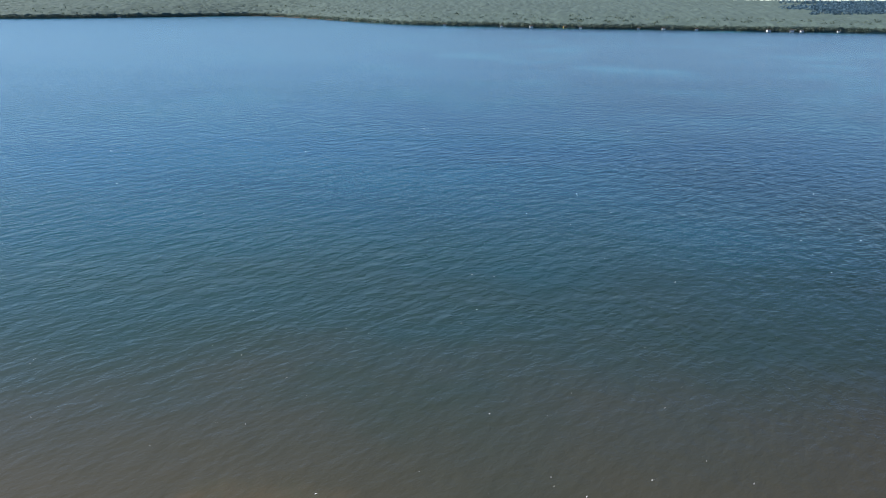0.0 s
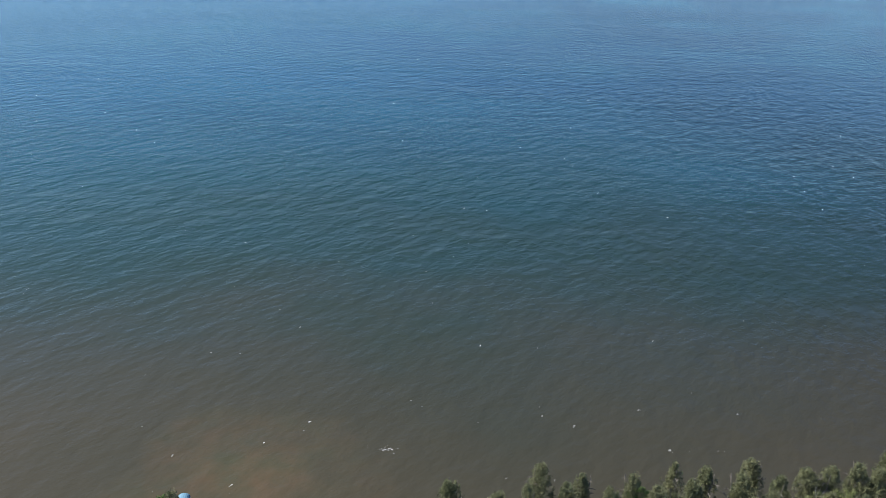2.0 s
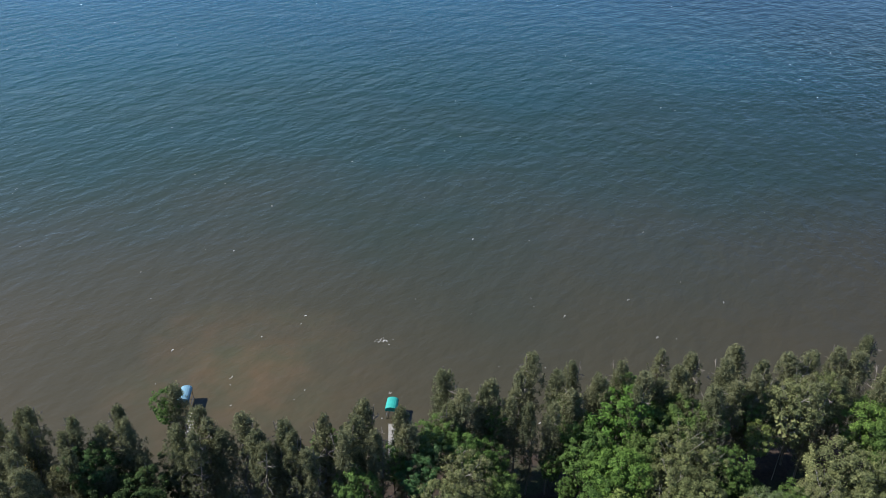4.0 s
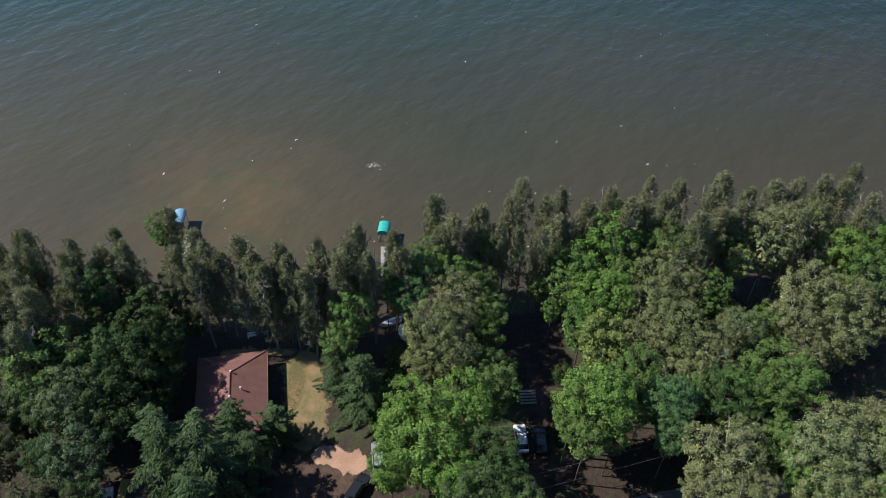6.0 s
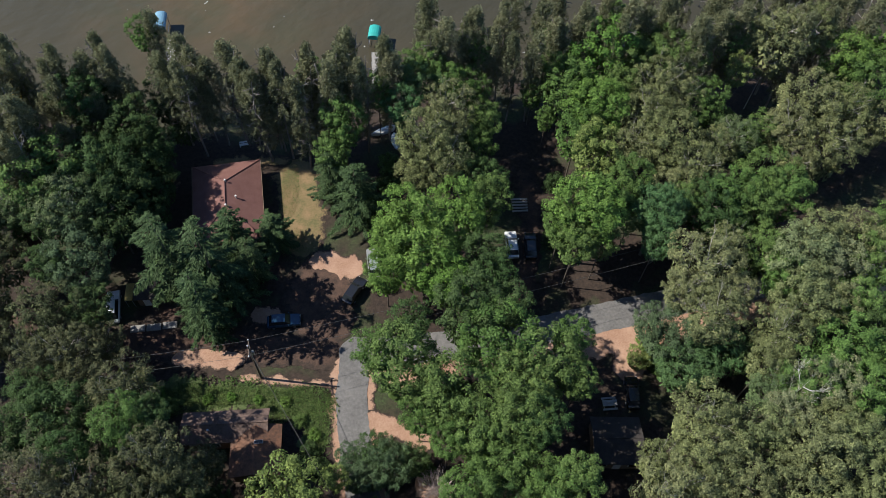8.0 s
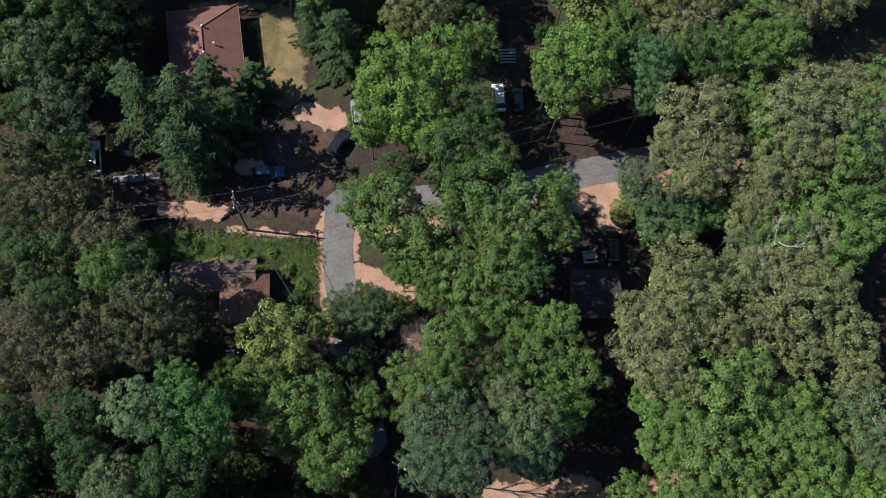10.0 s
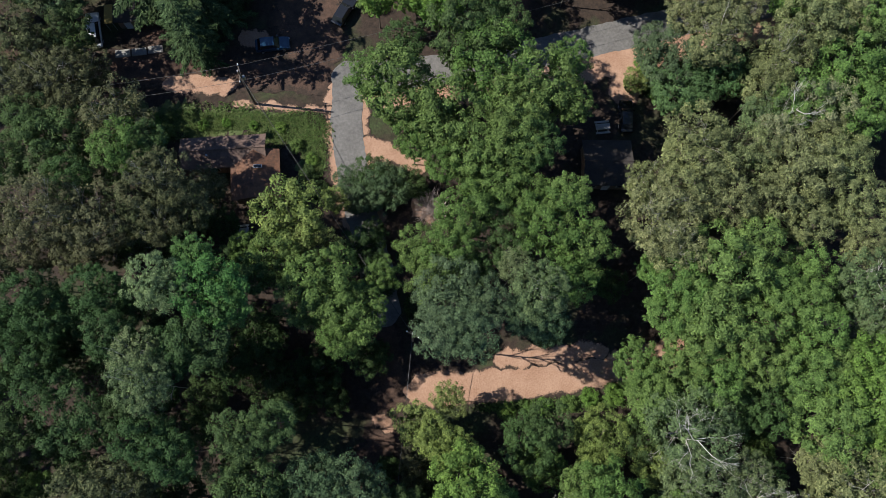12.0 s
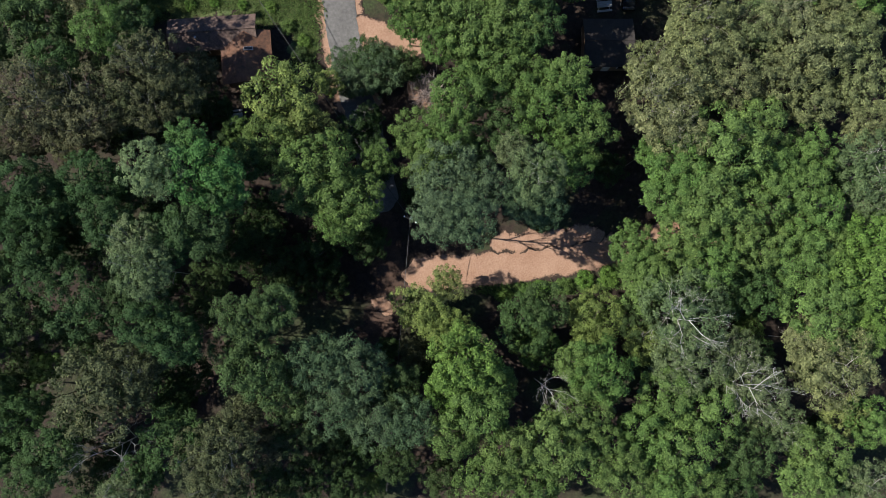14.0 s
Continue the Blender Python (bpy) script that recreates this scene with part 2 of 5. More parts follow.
    lee = tree.nodes.new("ShaderNodeMapRange")  # calmer in the lee of the shore
    lee.inputs[1].default_value, lee.inputs[2].default_value = 90.0, 300.0
    lee.inputs[3].default_value, lee.inputs[4].default_value = 0.36, 1.0
    tree.links.new(split.outputs["Y"], lee.inputs[0])
    both = mix(tree, 1.0, both, lee.outputs[0], "MULTIPLY")
    calm = tree.nodes.new("ShaderNodeMapRange")  # far waves are too fine to tell apart
    calm.inputs[1].default_value, calm.inputs[2].default_value = 250.0, 1200.0
    calm.inputs[3].default_value, calm.inputs[4].default_value = 1.0, 0.3
    tree.links.new(split.outputs["Y"], calm.inputs[0])
    both = mix(tree, 1.0, both, calm.outputs[0], "MULTIPLY")
    bump(tree, b, both, 2.5, 1.0)
    return m


GROUND, WATER = ground_material(), water_material()
# Leaf litter, darkened further so that it also stands for tree shade.
SHADED_LITTER = thinning("shaded_leaf_litter", (0.02, 0.014, 0.011), (0.115, 0.066, 0.046), 0.7, 0.05, 7, 5.0)
TURF = thinning("weedy_turf", (0.055, 0.09, 0.026), (0.15, 0.18, 0.065), 0.8, 0.06, 9, 3.0)
LAWN = thinning("dry_lawn", (0.085, 0.105, 0.035), (0.3, 0.19, 0.1), 0.4, 0.05, 10, 4.0)
GRASS = leaf_material("grass_blades", (0.075, 0.132, 0.042), (0.1, 0.145, 0.05), None, 0.3)
# Far foliage: distance haze is mixed into these three base colours.
HAZED_LEAF = leaf_material("hazed_leaves", (0.12, 0.17, 0.14), (0.14, 0.19, 0.16), None, 0.45)
HAZED_CROWNS = surface("hazed_leaf_canopy", (0.062, 0.1, 0.088), (0.086, 0.132, 0.116), 0.006, relief=0.4, grain=0.05)
HAZED_NEEDLES = leaf_material("hazed_needles", (0.09, 0.17, 0.23), (0.1, 0.18, 0.24), None, 0.45)
FOAM, _t, _b = material("foam", 0.9)
_b.inputs["Base Color"].default_value = (0.8, 0.8, 0.8, 1)


# ---- mesh helpers ----
def mesh_of(name, verts, faces, mat, smooth=False):
    me = bpy.data.meshes.new(name)
    me.from_pydata([tuple(v) for v in verts], [], [tuple(f) for f in faces])
    me.materials.append(mat)
    if smooth:
        me.shade_smooth()
    return me


def quads_of(name, corners, mat):
    """A mesh of loose blades from an array n x sides x 3."""
    n, k = corners.shape[:2]
    me = bpy.data.meshes.new(name)
    me.vertices.add(k * n), me.loops.add(k * n), me.polygons.add(n)
    me.vertices.foreach_set("co", np.ascontiguousarray(corners, dtype=np.float32).ravel())
    me.loops.foreach_set("vertex_index", np.arange(k * n, dtype=np.int32))
    me.polygons.foreach_set("loop_start", np.arange(0, k * n, k, dtype=np.int32))
    me.update(calc_edges=True)
    me.materials.append(mat)
    return me


def thing(name, x, y, z, turn=0.0, size=(1, 1, 1)):
    ob = new(name)
    ob.empty_display_size = 0.3
    ob.location, ob.rotation_euler, ob.scale = (x, y, z), (0, 0, turn), size
    return ob


def child(name, me, parent, label=""):
    ob = new(name, me)
    ob.parent = parent
    return tagged(ob, label) if label else ob


def part(name, bm, mat, parent, label=""):
    """Links a bmesh as one mesh object under a thing or a part."""
    me = bpy.data.meshes.new(name)
    bm.to_mesh(me)
    bm.free()
    me.materials.append(mat)
    return child(name, me, parent, label)


def box(bm, x0, y0, z0, x1, y1, z1, edge=0.0):
    made = bmesh.ops.create_cube(bm, size=1.0)["verts"]
    bmesh.ops.scale(bm, vec=(x1 - x0, y1 - y0, z1 - z0), verts=made)
    bmesh.ops.translate(bm, vec=((x0 + x1) / 2, (y0 + y1) / 2, (z0 + z1) / 2), verts=made)
    if edge:
        edges = list({e for v in made for e in v.link_edges})
        bmesh.ops.bevel(bm, geom=edges, offset=edge, segments=2, profile=0.5, affect="EDGES")
    return bm


def boxed(*args, **kw):
    return box(bmesh.new(), *args, **kw)


def tube(bm, a, b, r0, r1, sides=6):
    a, b = Vector(a), Vector(b)
    turn = (b - a).to_track_quat("Z", "Y").to_matrix()
    rings = []
    for p, r in ((a, r0), (b, r1)):
        rings.append([bm.verts.new(p + turn @ Vector((r * math.cos(k * math.tau / sides), r * math.sin(k * math.tau / sides), 0))) for k in range(sides)])
    for k in range(sides):
        bm.faces.new((rings[0][k], rings[0][(k + 1) % sides], rings[1][(k + 1) % sides], rings[1][k]))
    bm.faces.new(rings[1])
    bm.faces.new(rings[0][::-1])
    return bm


# ---- land and lake ----
def shore(x):
    return 92.5 + 0.11 * x + 1.6 * math.sin(x * 0.09) + 1.1 * math.sin(x * 0.23 + 1)


def far_shore(x):
    return 2890 - 0.246 * x + 1020 * math.exp(-(((x + 950) / 550) ** 2)) + 12 * math.sin(x * 0.011)


def level(x, y):
    """Height of the land or of the lake's bed."""
    near = y - shore(x)
    if near < 400:
        bank = 1 / (1 + math.exp(near * 0.55))
        low = -3.0 + 3.0 * bank
        bumps = 0.12 * noise.noise((x * 0.08, y * 0.08, 0)) * bank
        return low + (bumps if abs(x) < 400 else 0)
    inland = y - far_shore(x)
    if inland < -60:
        return -3.0
    up = max(0.0, inland / (4720 - far_shore(x)))
    tall = 84 - 7 * min(1, max(0, (x - 500) / 1500))
    return -3.0 + 3.6 * min(1, (inland + 60) / 70) + tall * min(up, 1.1) ** 0.9 + 7 * noise.noise((x * 0.0016, y * 0.002, 3)) * min(1, up * 3)


def spread(fine, step, reach, growth=1.22):
    """Grid lines: even within +-fine, then ever further apart."""
    out, s = list(np.arange(0, fine, step)), step
    while out[-1] < reach:
        s = min(s * growth, 120)
        out.append(out[-1] + s)
    return out


right = spread(90, 2.0, 3000)
xs = [-v for v in right[:0:-1]] + right
back, ahead = spread(40, 2.0, 900), spread(120, 2.0, 4800)
ys = [-v for v in back[:0:-1]] + ahead
verts = [(x, y, level(x, y)) for y in ys for x in xs]
w = len(xs)
faces = [(j * w + i, j * w + i + 1, (j + 1) * w + i + 1, (j + 1) * w + i) for j in range(len(ys) - 1) for i in range(w - 1)]
tagged(new("ground", mesh_of("ground", verts, faces, GROUND, True)), "brown forest floor with leaf litter and sandy patches", "ground", kind="structure")
wx = [v for v in np.linspace(-3000, 3000, 61)]
wy = [60, 80, 100, 130, 200, 400, 800, 1500, 2200, 3000, 3600, 4100]
verts = [(x, y, -0.7) for y in wy for x in wx]
faces = [(j * 61 + i, j * 61 + i + 1, (j + 1) * 61 + i + 1, (j + 1) * 61 + i) for j in range(len(wy) - 1) for i in range(60)]
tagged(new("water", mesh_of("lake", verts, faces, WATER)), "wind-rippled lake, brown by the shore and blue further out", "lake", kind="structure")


def ribbon(name, line, width, z, mat, label, rough_edge=0.4, seed=0, category="road", skirt=0.12):
    """A strip of paving along a line in plan, with uneven edges and a thickness."""
    pts = []
    for (x0, y0), (x1, y1) in zip(line, line[1:]):
        n = max(2, int(math.hypot(x1 - x0, y1 - y0) / 0.4))
        pts += [Vector((x0 + (x1 - x0) * k / n, y0 + (y1 - y0) * k / n, 0)) for k in range(n)]
    pts.append(Vector((*line[-1], 0)))
    for _ in range(20):
        pts = [pts[0]] + [(a + 2 * b + c) / 4 for a, b, c in zip(pts, pts[1:], pts[2:])] + [pts[-1]]
    rows = []
    for k, p in enumerate(pts):
        d = (pts[min(k + 1, len(pts) - 1)] - pts[max(k - 1, 0)]).normalized()
        side = Vector((-d.y, d.x, 0))
        row = []
        for s in (-1, 1):
            wob = rough_edge * (noise.noise((p.x * 0.5, p.y * 0.5, seed + s * 9)) + 0.6 * noise.noise((p.x * 1.7, p.y * 1.7, seed + s * 5)) + 0.5 * noise.noise((p.x * 4.1, p.y * 4.1, seed + s * 3)))
            taper = min(1, math.sqrt((min(k, len(pts) - 1 - k) * 0.4 + 0.1) / (width * 0.4)))
            row.append(p + side * s * (width / 2 + wob) * taper)
        rows.append(row)
    verts, faces, rims = [], [], []
    for a, b in rows:
        for f, dz in ((0, -skirt), (0, 0), (0.12, 0.005), (0.3, 0.02), (0.5, 0.03), (0.7, 0.02), (0.88, 0.005), (1, 0), (1, -skirt)):
            q = a.lerp(b, f)
            verts.append((q.x, q.y, z + dz + level(q.x, q.y)))
            rims.append(min(f, 1 - f) * (b - a).length)
    for k in range(len(rows) - 1):
        for s in range(8):
            faces.append((9 * k + s, 9 * k + s + 1, 9 * k + s + 10, 9 * k + s + 9))
    me = mesh_of(name, verts, faces, mat, False)
    me.attributes.new("rim", "FLOAT", "POINT").data.foreach_set("value", np.array(rims, dtype=np.float32))
    return tagged(new(name, me), label, category, kind="structure")


MAIN = [(-10, 43.1), (-5, 43.0), (10, 44.4), (26, 47.8), (45, 52), (130, 66)]
DIRT = [(-32, 42.3), (-27, 42.8), (-22.3, 42)]
SIDE = [(-7.9, 44.2), (-8.1, 36), (-7.6, 31), (-6.7, 26.1), (-5.4, 21.1), (-3.9, 13.9), (-3.3, 10)]
# The road's shaded stretch gets its shade from this strip's dark colour.
ribbon("shaded_road", [(-130, 61), (-60, 49.0), (-40, 45.2), (-20, 43.6), (-9, 43.0)], 5.0, 0.046, SHADED_LITTER, "road under the trees, its shade put into a dark surface", 0.5, 4)
# Sand is laid only where the strip is sunlit.
ribbon("dirt_strip", DIRT, 3.4, 0.058, SAND, "pinkish sandy strip beside the paved road", 0.6, 2)
ribbon("road_edge", [(-23, 39.7), (-16, 39.0), (-11, 38.6), (-6, 38.8)], 1.5, 0.062, SAND, "narrow sandy edge of the paved road", 0.5, 7)
ribbon("road_shoulder", [(x, y - 2.4) for x, y in MAIN if x > -10], 6.6, 0.05, SAND, "pinkish sand shoulder beside the paved road", 0.9, 3)
ribbon("road", MAIN, 4.3, 0.1, ASPHALT, "grey asphalt lane running through the woods", 0.18, 5)
ribbon("side_shoulder", SIDE[:5], 6.2, 0.054, SAND, "pinkish sand edge of the side road", 0.6, 11)
ribbon("side_road", SIDE, 4.0, 0.104, ASPHALT, "worn grey asphalt side road", 0.25, 8)
# The side road goes on here as a dark strip painted for shade.
ribbon("leafy_track", [(-3.4, 10.5), (-2.8, 5), (-3.2, -1.5), (-6, -7), (-11, -16)], 4.6, 0.07, SHADED_LITTER, "stretch of the side road, its tree shade painted dark", 0.8, 19)
# A sun fleck on the dark stretch, painted as a pale patch.
ribbon("sand_patch", [(-5.4, -0.6), (-3.6, -1.2), (-2.4, -2.2)], 2.2, 0.1, SAND, "pale patch in the dark track, painted as a sun fleck", 0.8, 23)
ribbon("bush_sand", [(0.2, 26.2), (2.6, 24.6), (4.2, 22.8)], 3.6, 0.06, SAND, "bare sandy patch under a leafless bush", 0.7, 37)
ribbon("sand_spur", [(-8, 34.2), (-5, 33.4), (-1.2, 32.0), (2.0, 29.8)], 3.0, 0.066, SAND, "pinkish sand pull-out beside the side road", 0.8, 21)
ribbon("sand_road", [(-1.6, 2.1), (3, 2.2), (12, 2.6), (26, 4.2), (45, 8), (90, 18)], 4.5, 0.06, SAND, "light sandy track between the trees", 0.5, 14)
ribbon("sand_verge", [(9.5, 5.3), (13, 5.6), (18, 6.0), (24, 6.4)], 2.6, 0.068, SAND, "sandy verge of the track in dappled shade", 0.7, 43)
ribbon("driveway", [(29.5, 46), (29, 42), (28.5, 38)], 5.0, 0.045, SAND, "shaded sandy drive beside the road", 0.9, 17)
# Dark ground painted where the sandy yard lies in tree shade.
ribbon("house_drive", [(-12, 44), (-12.5, 50), (-13, 56), (-15, 58)], 9.5, 0.042, SHADED_LITTER, "yard beside the house, its tree shade painted dark", 1.4, 25)
# Sand patches laid only where sun reaches the yard.
ribbon("yard_sand", [(-15, 57.4), (-11, 56.8), (-7, 55.8)], 4.4, 0.052, SAND, "bare sandy patch in the yard", 0.9, 26)
ribbon("yard_path", [(-22.3, 48.9), (-20, 48.7), (-17.9, 48.6)], 2.8, 0.05, SAND, "bare sandy patch under the spruces", 0.9, 28)
ribbon("lane", [(14.5, 46.5), (16.5, 56), (18, 66), (17, 74)], 3.2, 0.047, SHADED_LITTER, "shaded lane covered with brown leaves", 0.9, 27)
ribbon("left_yard", [(-33, 47.5), (-35, 56), (-38, 62), (-40, 72)], 4.5, 0.042, SHADED_LITTER, "leaf-strewn yard between the cottages", 1.2, 29)
ribbon("verge", [(-42, 38.6), (-32, 37.9), (-24, 37.2), (-16, 36.2), (-12.6, 33.4), (-12, 29.5)], 4.6, 0.04, TURF, "green weedy verge beside the sandy road", 1.5, 41, "grass")
ribbon("lawn", [(-15.6, 58), (-16.6, 65), (-18, 76)], 7.0, 0.04, LAWN, "dry yellow-green lawn beside the house", 0.9, 31, "lawn")
ribbon("back_yard", [(-31, 75.2), (-28, 75.6), (-19, 75.6)], 2.4, 0.036, LAWN, "dry sandy grass behind the house", 0.7, 33, "lawn")


# ---- trees ----
def unit(v):
    return v / np.maximum(np.linalg.norm(v, axis=-1, keepdims=True), 1e-9)


def sprays(rng, at, facing, size, slim=0.55, wild=0.38):
    """Leaf sprays: a pointed blade at each place, roughly facing outwards."""
    n = len(at)
    normal = unit(facing + wild * rng.normal(size=(n, 3)))
    along = unit(np.cross(normal, rng.normal(size=(n, 3))))
    across = np.cross(normal, along)
    s = size * rng.uniform(0.6, 1.35, (n, 1))
    back = at - along * s * 0.8
    return np.stack([back - across * s * slim, back + across * s * slim, at + along * s * 1.2 - normal * s * 0.3], 1)


def dome_points(rng, n, lowest):
    k = np.arange(n) + 0.5
    z = 1 - (1 - lowest) * k / n
    a = k * 2.39996 + rng.uniform(0, 6.28)
    r = np.sqrt(np.maximum(0, 1 - z * z))
    return unit(np.stack([r * np.cos(a), r * np.sin(a), z], -1) + rng.normal(size=(n, 3)) * 0.14)


def broad_crown(name, seed, mat, clumps=56, leaves=86, leaf=0.032, tall=1.02, lumps=0.162, ragged=0.16, gaps=0.0, lowest=-0.3, skirt=8):
    """A crown one metre in radius about its middle: clumps of leaf sprays on an uneven dome, dark gaps between them."""
    rng = np.random.default_rng(seed)
    d = dome_points(rng, clumps, lowest)
    lobes = unit(rng.normal(size=(6, 3)))
    push = np.max(d @ lobes.T, axis=1)
    reach = 0.6 + 0.25 * push + rng.uniform(-ragged, ragged, clumps)
    mid = d * reach[:, None] * (1, 1, tall)
    radius = lumps * rng.uniform(0.6, 1.4, clumps)
    keep = rng.uniform(size=clumps) > gaps
    out = []
    for c, r, ok in zip(mid, radius, keep):
        n = int(leaves * (r / lumps) ** 2) if ok else leaves // 6
        v = unit(rng.normal(size=(n, 3)) + (0, 0, 0.45) + 0.7 * unit(c))
        lift = rng.uniform(0.6, 1.08, (n, 1)) * (1 + 0.25 * rng.normal(size=(n, 1)) * (rng.uniform(size=(n, 1)) < 0.25))
        p = c + v * r * lift * (1, 1, 0.8)
        out.append(sprays(rng, p, v + (0, 0, 0.3), leaf))
    n = clumps * 9
    p = unit(rng.normal(size=(n, 3))) * rng.uniform(0.15, 0.5, (n, 1)) * (1, 1, tall)
    out.append(sprays(rng, p, unit(p), leaf * 1.3, 0.8))
    n = clumps * skirt  # shaded boughs under the dome
    around, drop = rng.uniform(0, 6.28, n), rng.uniform(0.15, 1.0, n)
    wide = (0.85 - 0.3 * drop) * np.sqrt(rng.uniform(0.25, 1, n))
    p = np.stack([np.cos(around) * wide, np.sin(around) * wide, -1.35 * drop * tall], -1)
    out.append(sprays(rng, p, p * (1, 1, 0) + (0, 0, 0.4), leaf * 2.3, 0.8))
    return quads_of(name, np.concatenate(out), mat)


def conifer_crown(name, seed, mat, whorls=13, arms=8, needles=120, droop=0.25):
    """A conifer one metre in radius and two and a half high, base at 0: drooping boughs in whorls."""
    rng = np.random.default_rng(seed)
    out = []
    for k in range(whorls):
        f = k / (whorls - 1)
        length = (1 - f ** 1.6) ** 0.6 * rng.uniform(0.7, 1.12) + 0.1
        m = max(4, int(arms * (1 - 0.5 * f)))
        for a in np.arange(m) * math.tau / m + rng.uniform(0, 6.28):
            a += rng.normal() * 0.2
            own = length * rng.uniform(0.5, 1.15)
            n = max(8, int(needles * own / 0.8))
            s = rng.uniform(0.15, 1.0, n) ** 0.8
            d = np.array([math.cos(a), math.sin(a), 0])
            side = np.array([-d[1], d[0], 0])
            wide = rng.normal(size=n) * 0.11 * (1.15 - s) * 1.3
            p = d * (s * own)[:, None] + side * wide[:, None]
            p[:, 2] = f * 2.4 - droop * s ** 2 * own + 0.15 * s * own - np.abs(wide) * 0.3
            grow = unit(d + side * np.sign(wide)[:, None] * 0.7 + rng.normal(size=(n, 3)) * 0.25)
            flat = unit(np.cross(grow, np.cross((0, 0, 1.0), grow)) + rng.normal(size=(n, 3)) * 0.35)
            wing = np.cross(flat, grow)
            q = 0.045 * rng.uniform(0.7, 1.4, (n, 1))
            out.append(np.stack([p - grow * q - wing * q * 0.45, p - grow * q + wing * q * 0.45, p + grow * q * 1.1 - (0, 0, 0.02)], 1))
    return quads_of(name, np.concatenate(out), mat)


def pine_crown(name, seed, mat, tufts=400, needles=21):
    """A tall shore pine, one unit high: fine needle sprays in a soft uneven column over a bare stem."""
    rng = np.random.default_rng(seed)
    out = []
    lean = rng.normal(size=2) * 0.015
    lobes = rng.uniform(0, 6.28, 4)
    for k in range(tufts):
        f = rng.uniform(0.0, 1.0) ** 0.75
        a = rng.uniform(0, 6.28)
        swell = 0.8 + 0.25 * math.cos(a - lobes[int(f * 3.99)])
        wide = 0.112 * math.sqrt(max(0.03, 1 - max(0, (f - 0.4) / 0.62) ** 2)) * (0.55 + 0.45 * min(1, f * 3.5)) * swell * rng.uniform(0.15, 1.1)
        c = np.array([math.cos(a) * wide + lean[0] * f, math.sin(a) * wide + lean[1] * f, 0.17 + 0.81 * f])
        n = int(needles * rng.uniform(0.6, 1.4) * (0.6 + 0.4 * f))
        v = unit(rng.normal(size=(n, 3)) + (0, 0, 0.3))
        p = c + v * 0.0125 * rng.uniform(0.2, 1.3, (n, 1)) * (1, 1, 2.4)
        out.append(sprays(rng, p, np.cross(v, rng.normal(size=(n, 3))) + (0, 0, 0.3), 0.0098, 0.26, 0.5))
    return quads_of(name, np.concatenate(out), mat)


def limbs(name, seed, mat, height, spreading, forks=3, first=9, thick=0.04, start=0.35, rise=0.5):
    """Trunk and forking limbs as tapered tubes; base at the origin, one unit of spread wide."""
    rng = random.Random(seed)
    bm = bmesh.new()
    top = Vector((rng.uniform(-0.06, 0.06), rng.uniform(-0.06, 0.06), height))
    knee = Vector((rng.uniform(-0.05, 0.05), rng.uniform(-0.05, 0.05), height * 0.5))
    tube(bm, (0, 0, -0.15), knee, thick, thick * 0.7, 7)
    tube(bm, knee, top, thick * 0.7, thick * 0.25, 6)

    def fork(p, d, length, r, deep):
        q = p + d * length
        tube(bm, p, q, r, r * 0.55, 4 if deep < forks - 1 else 5)
        if deep:
            for _ in range(rng.choice((2, 3))):
                e = (d + Vector((rng.gauss(0, 0.5), rng.gauss(0, 0.5), rng.gauss(0.12, 0.3)))).normalized()
                fork(p + d * length * rng.uniform(0.55, 1), e, length * rng.uniform(0.5, 0.75), r * 0.55, deep - 1)

    for k in range(first):
        f = start + (0.95 - start) * k / first
        a = k * 2.4 + rng.uniform(-0.4, 0.4)
        base = knee.lerp(top, (f - 0.5) * 2) if f > 0.5 else knee * (f * 2)
        d = Vector((math.cos(a), math.sin(a), rise * rng.uniform(0.6, 1.4))).normalized()
        fork(base, d, spreading * 0.55 * (1.15 - 0.5 * f), thick * 0.42, forks - 1)
    me = bpy.data.meshes.new(name)
    bm.to_mesh(me)
    bm.free()
    me.materials.append(mat)
    return me


CROWNS = {
    "M": [broad_crown("crown", 10 + k, LEAF["green"]) for k in range(5)],
    "M2": [broad_crown("crown", 16 + k, LEAF["green_sunlit"]) for k in range(4)],
    "N": [broad_crown("crown", 20 + k, LEAF["middle"], ragged=0.19, gaps=0.05) for k in range(4)],
    "B": [broad_crown("crown", 30 + k, LEAF["bright"], 64, 78, 0.032, 1.05, 0.165, 0.13) for k in range(4)],
    "B2": [broad_crown("crown", 36 + k, LEAF["fresh"], ragged=0.2) for k in range(2)],
    "Y": [broad_crown("crown", 40 + k, LEAF["yellow"], 50, 84, 0.036, 0.85, 0.18, 0.2, 0.06) for k in range(3)],
    "G": [broad_crown("crown", 46 + k, LEAF["yellow"], 90, 60, 0.026, 0.7, 0.14, 0.08) for k in range(2)],
    "D2": [broad_crown("crown", 26 + k, LEAF["deep"], ragged=0.19, gaps=0.04) for k in range(3)],
    "D": [broad_crown("crown", 50 + k, LEAF["dark"], ragged=0.2, gaps=0.08) for k in range(3)],
    "O": [broad_crown("crown", 70 + k, LEAF["olive"], 90, 58, 0.028, 0.98, 0.14, 0.16, 0.08) for k in range(4)],
    "OG": [broad_crown("crown", 66 + k, LEAF["moss"], 72, 68, 0.031, 1.0, 0.155, 0.17, 0.05) for k in range(3)],
    "P2": [broad_crown("crown", 76 + k, LEAF["pale"], 64, 74, 0.032, 0.85, 0.165, 0.17) for k in range(2)],
    "K": [broad_crown("crown", 80 + k, LEAF["brown"], 86, 58, 0.028, 0.98, 0.14, 0.18, 0.12) for k in range(4)],
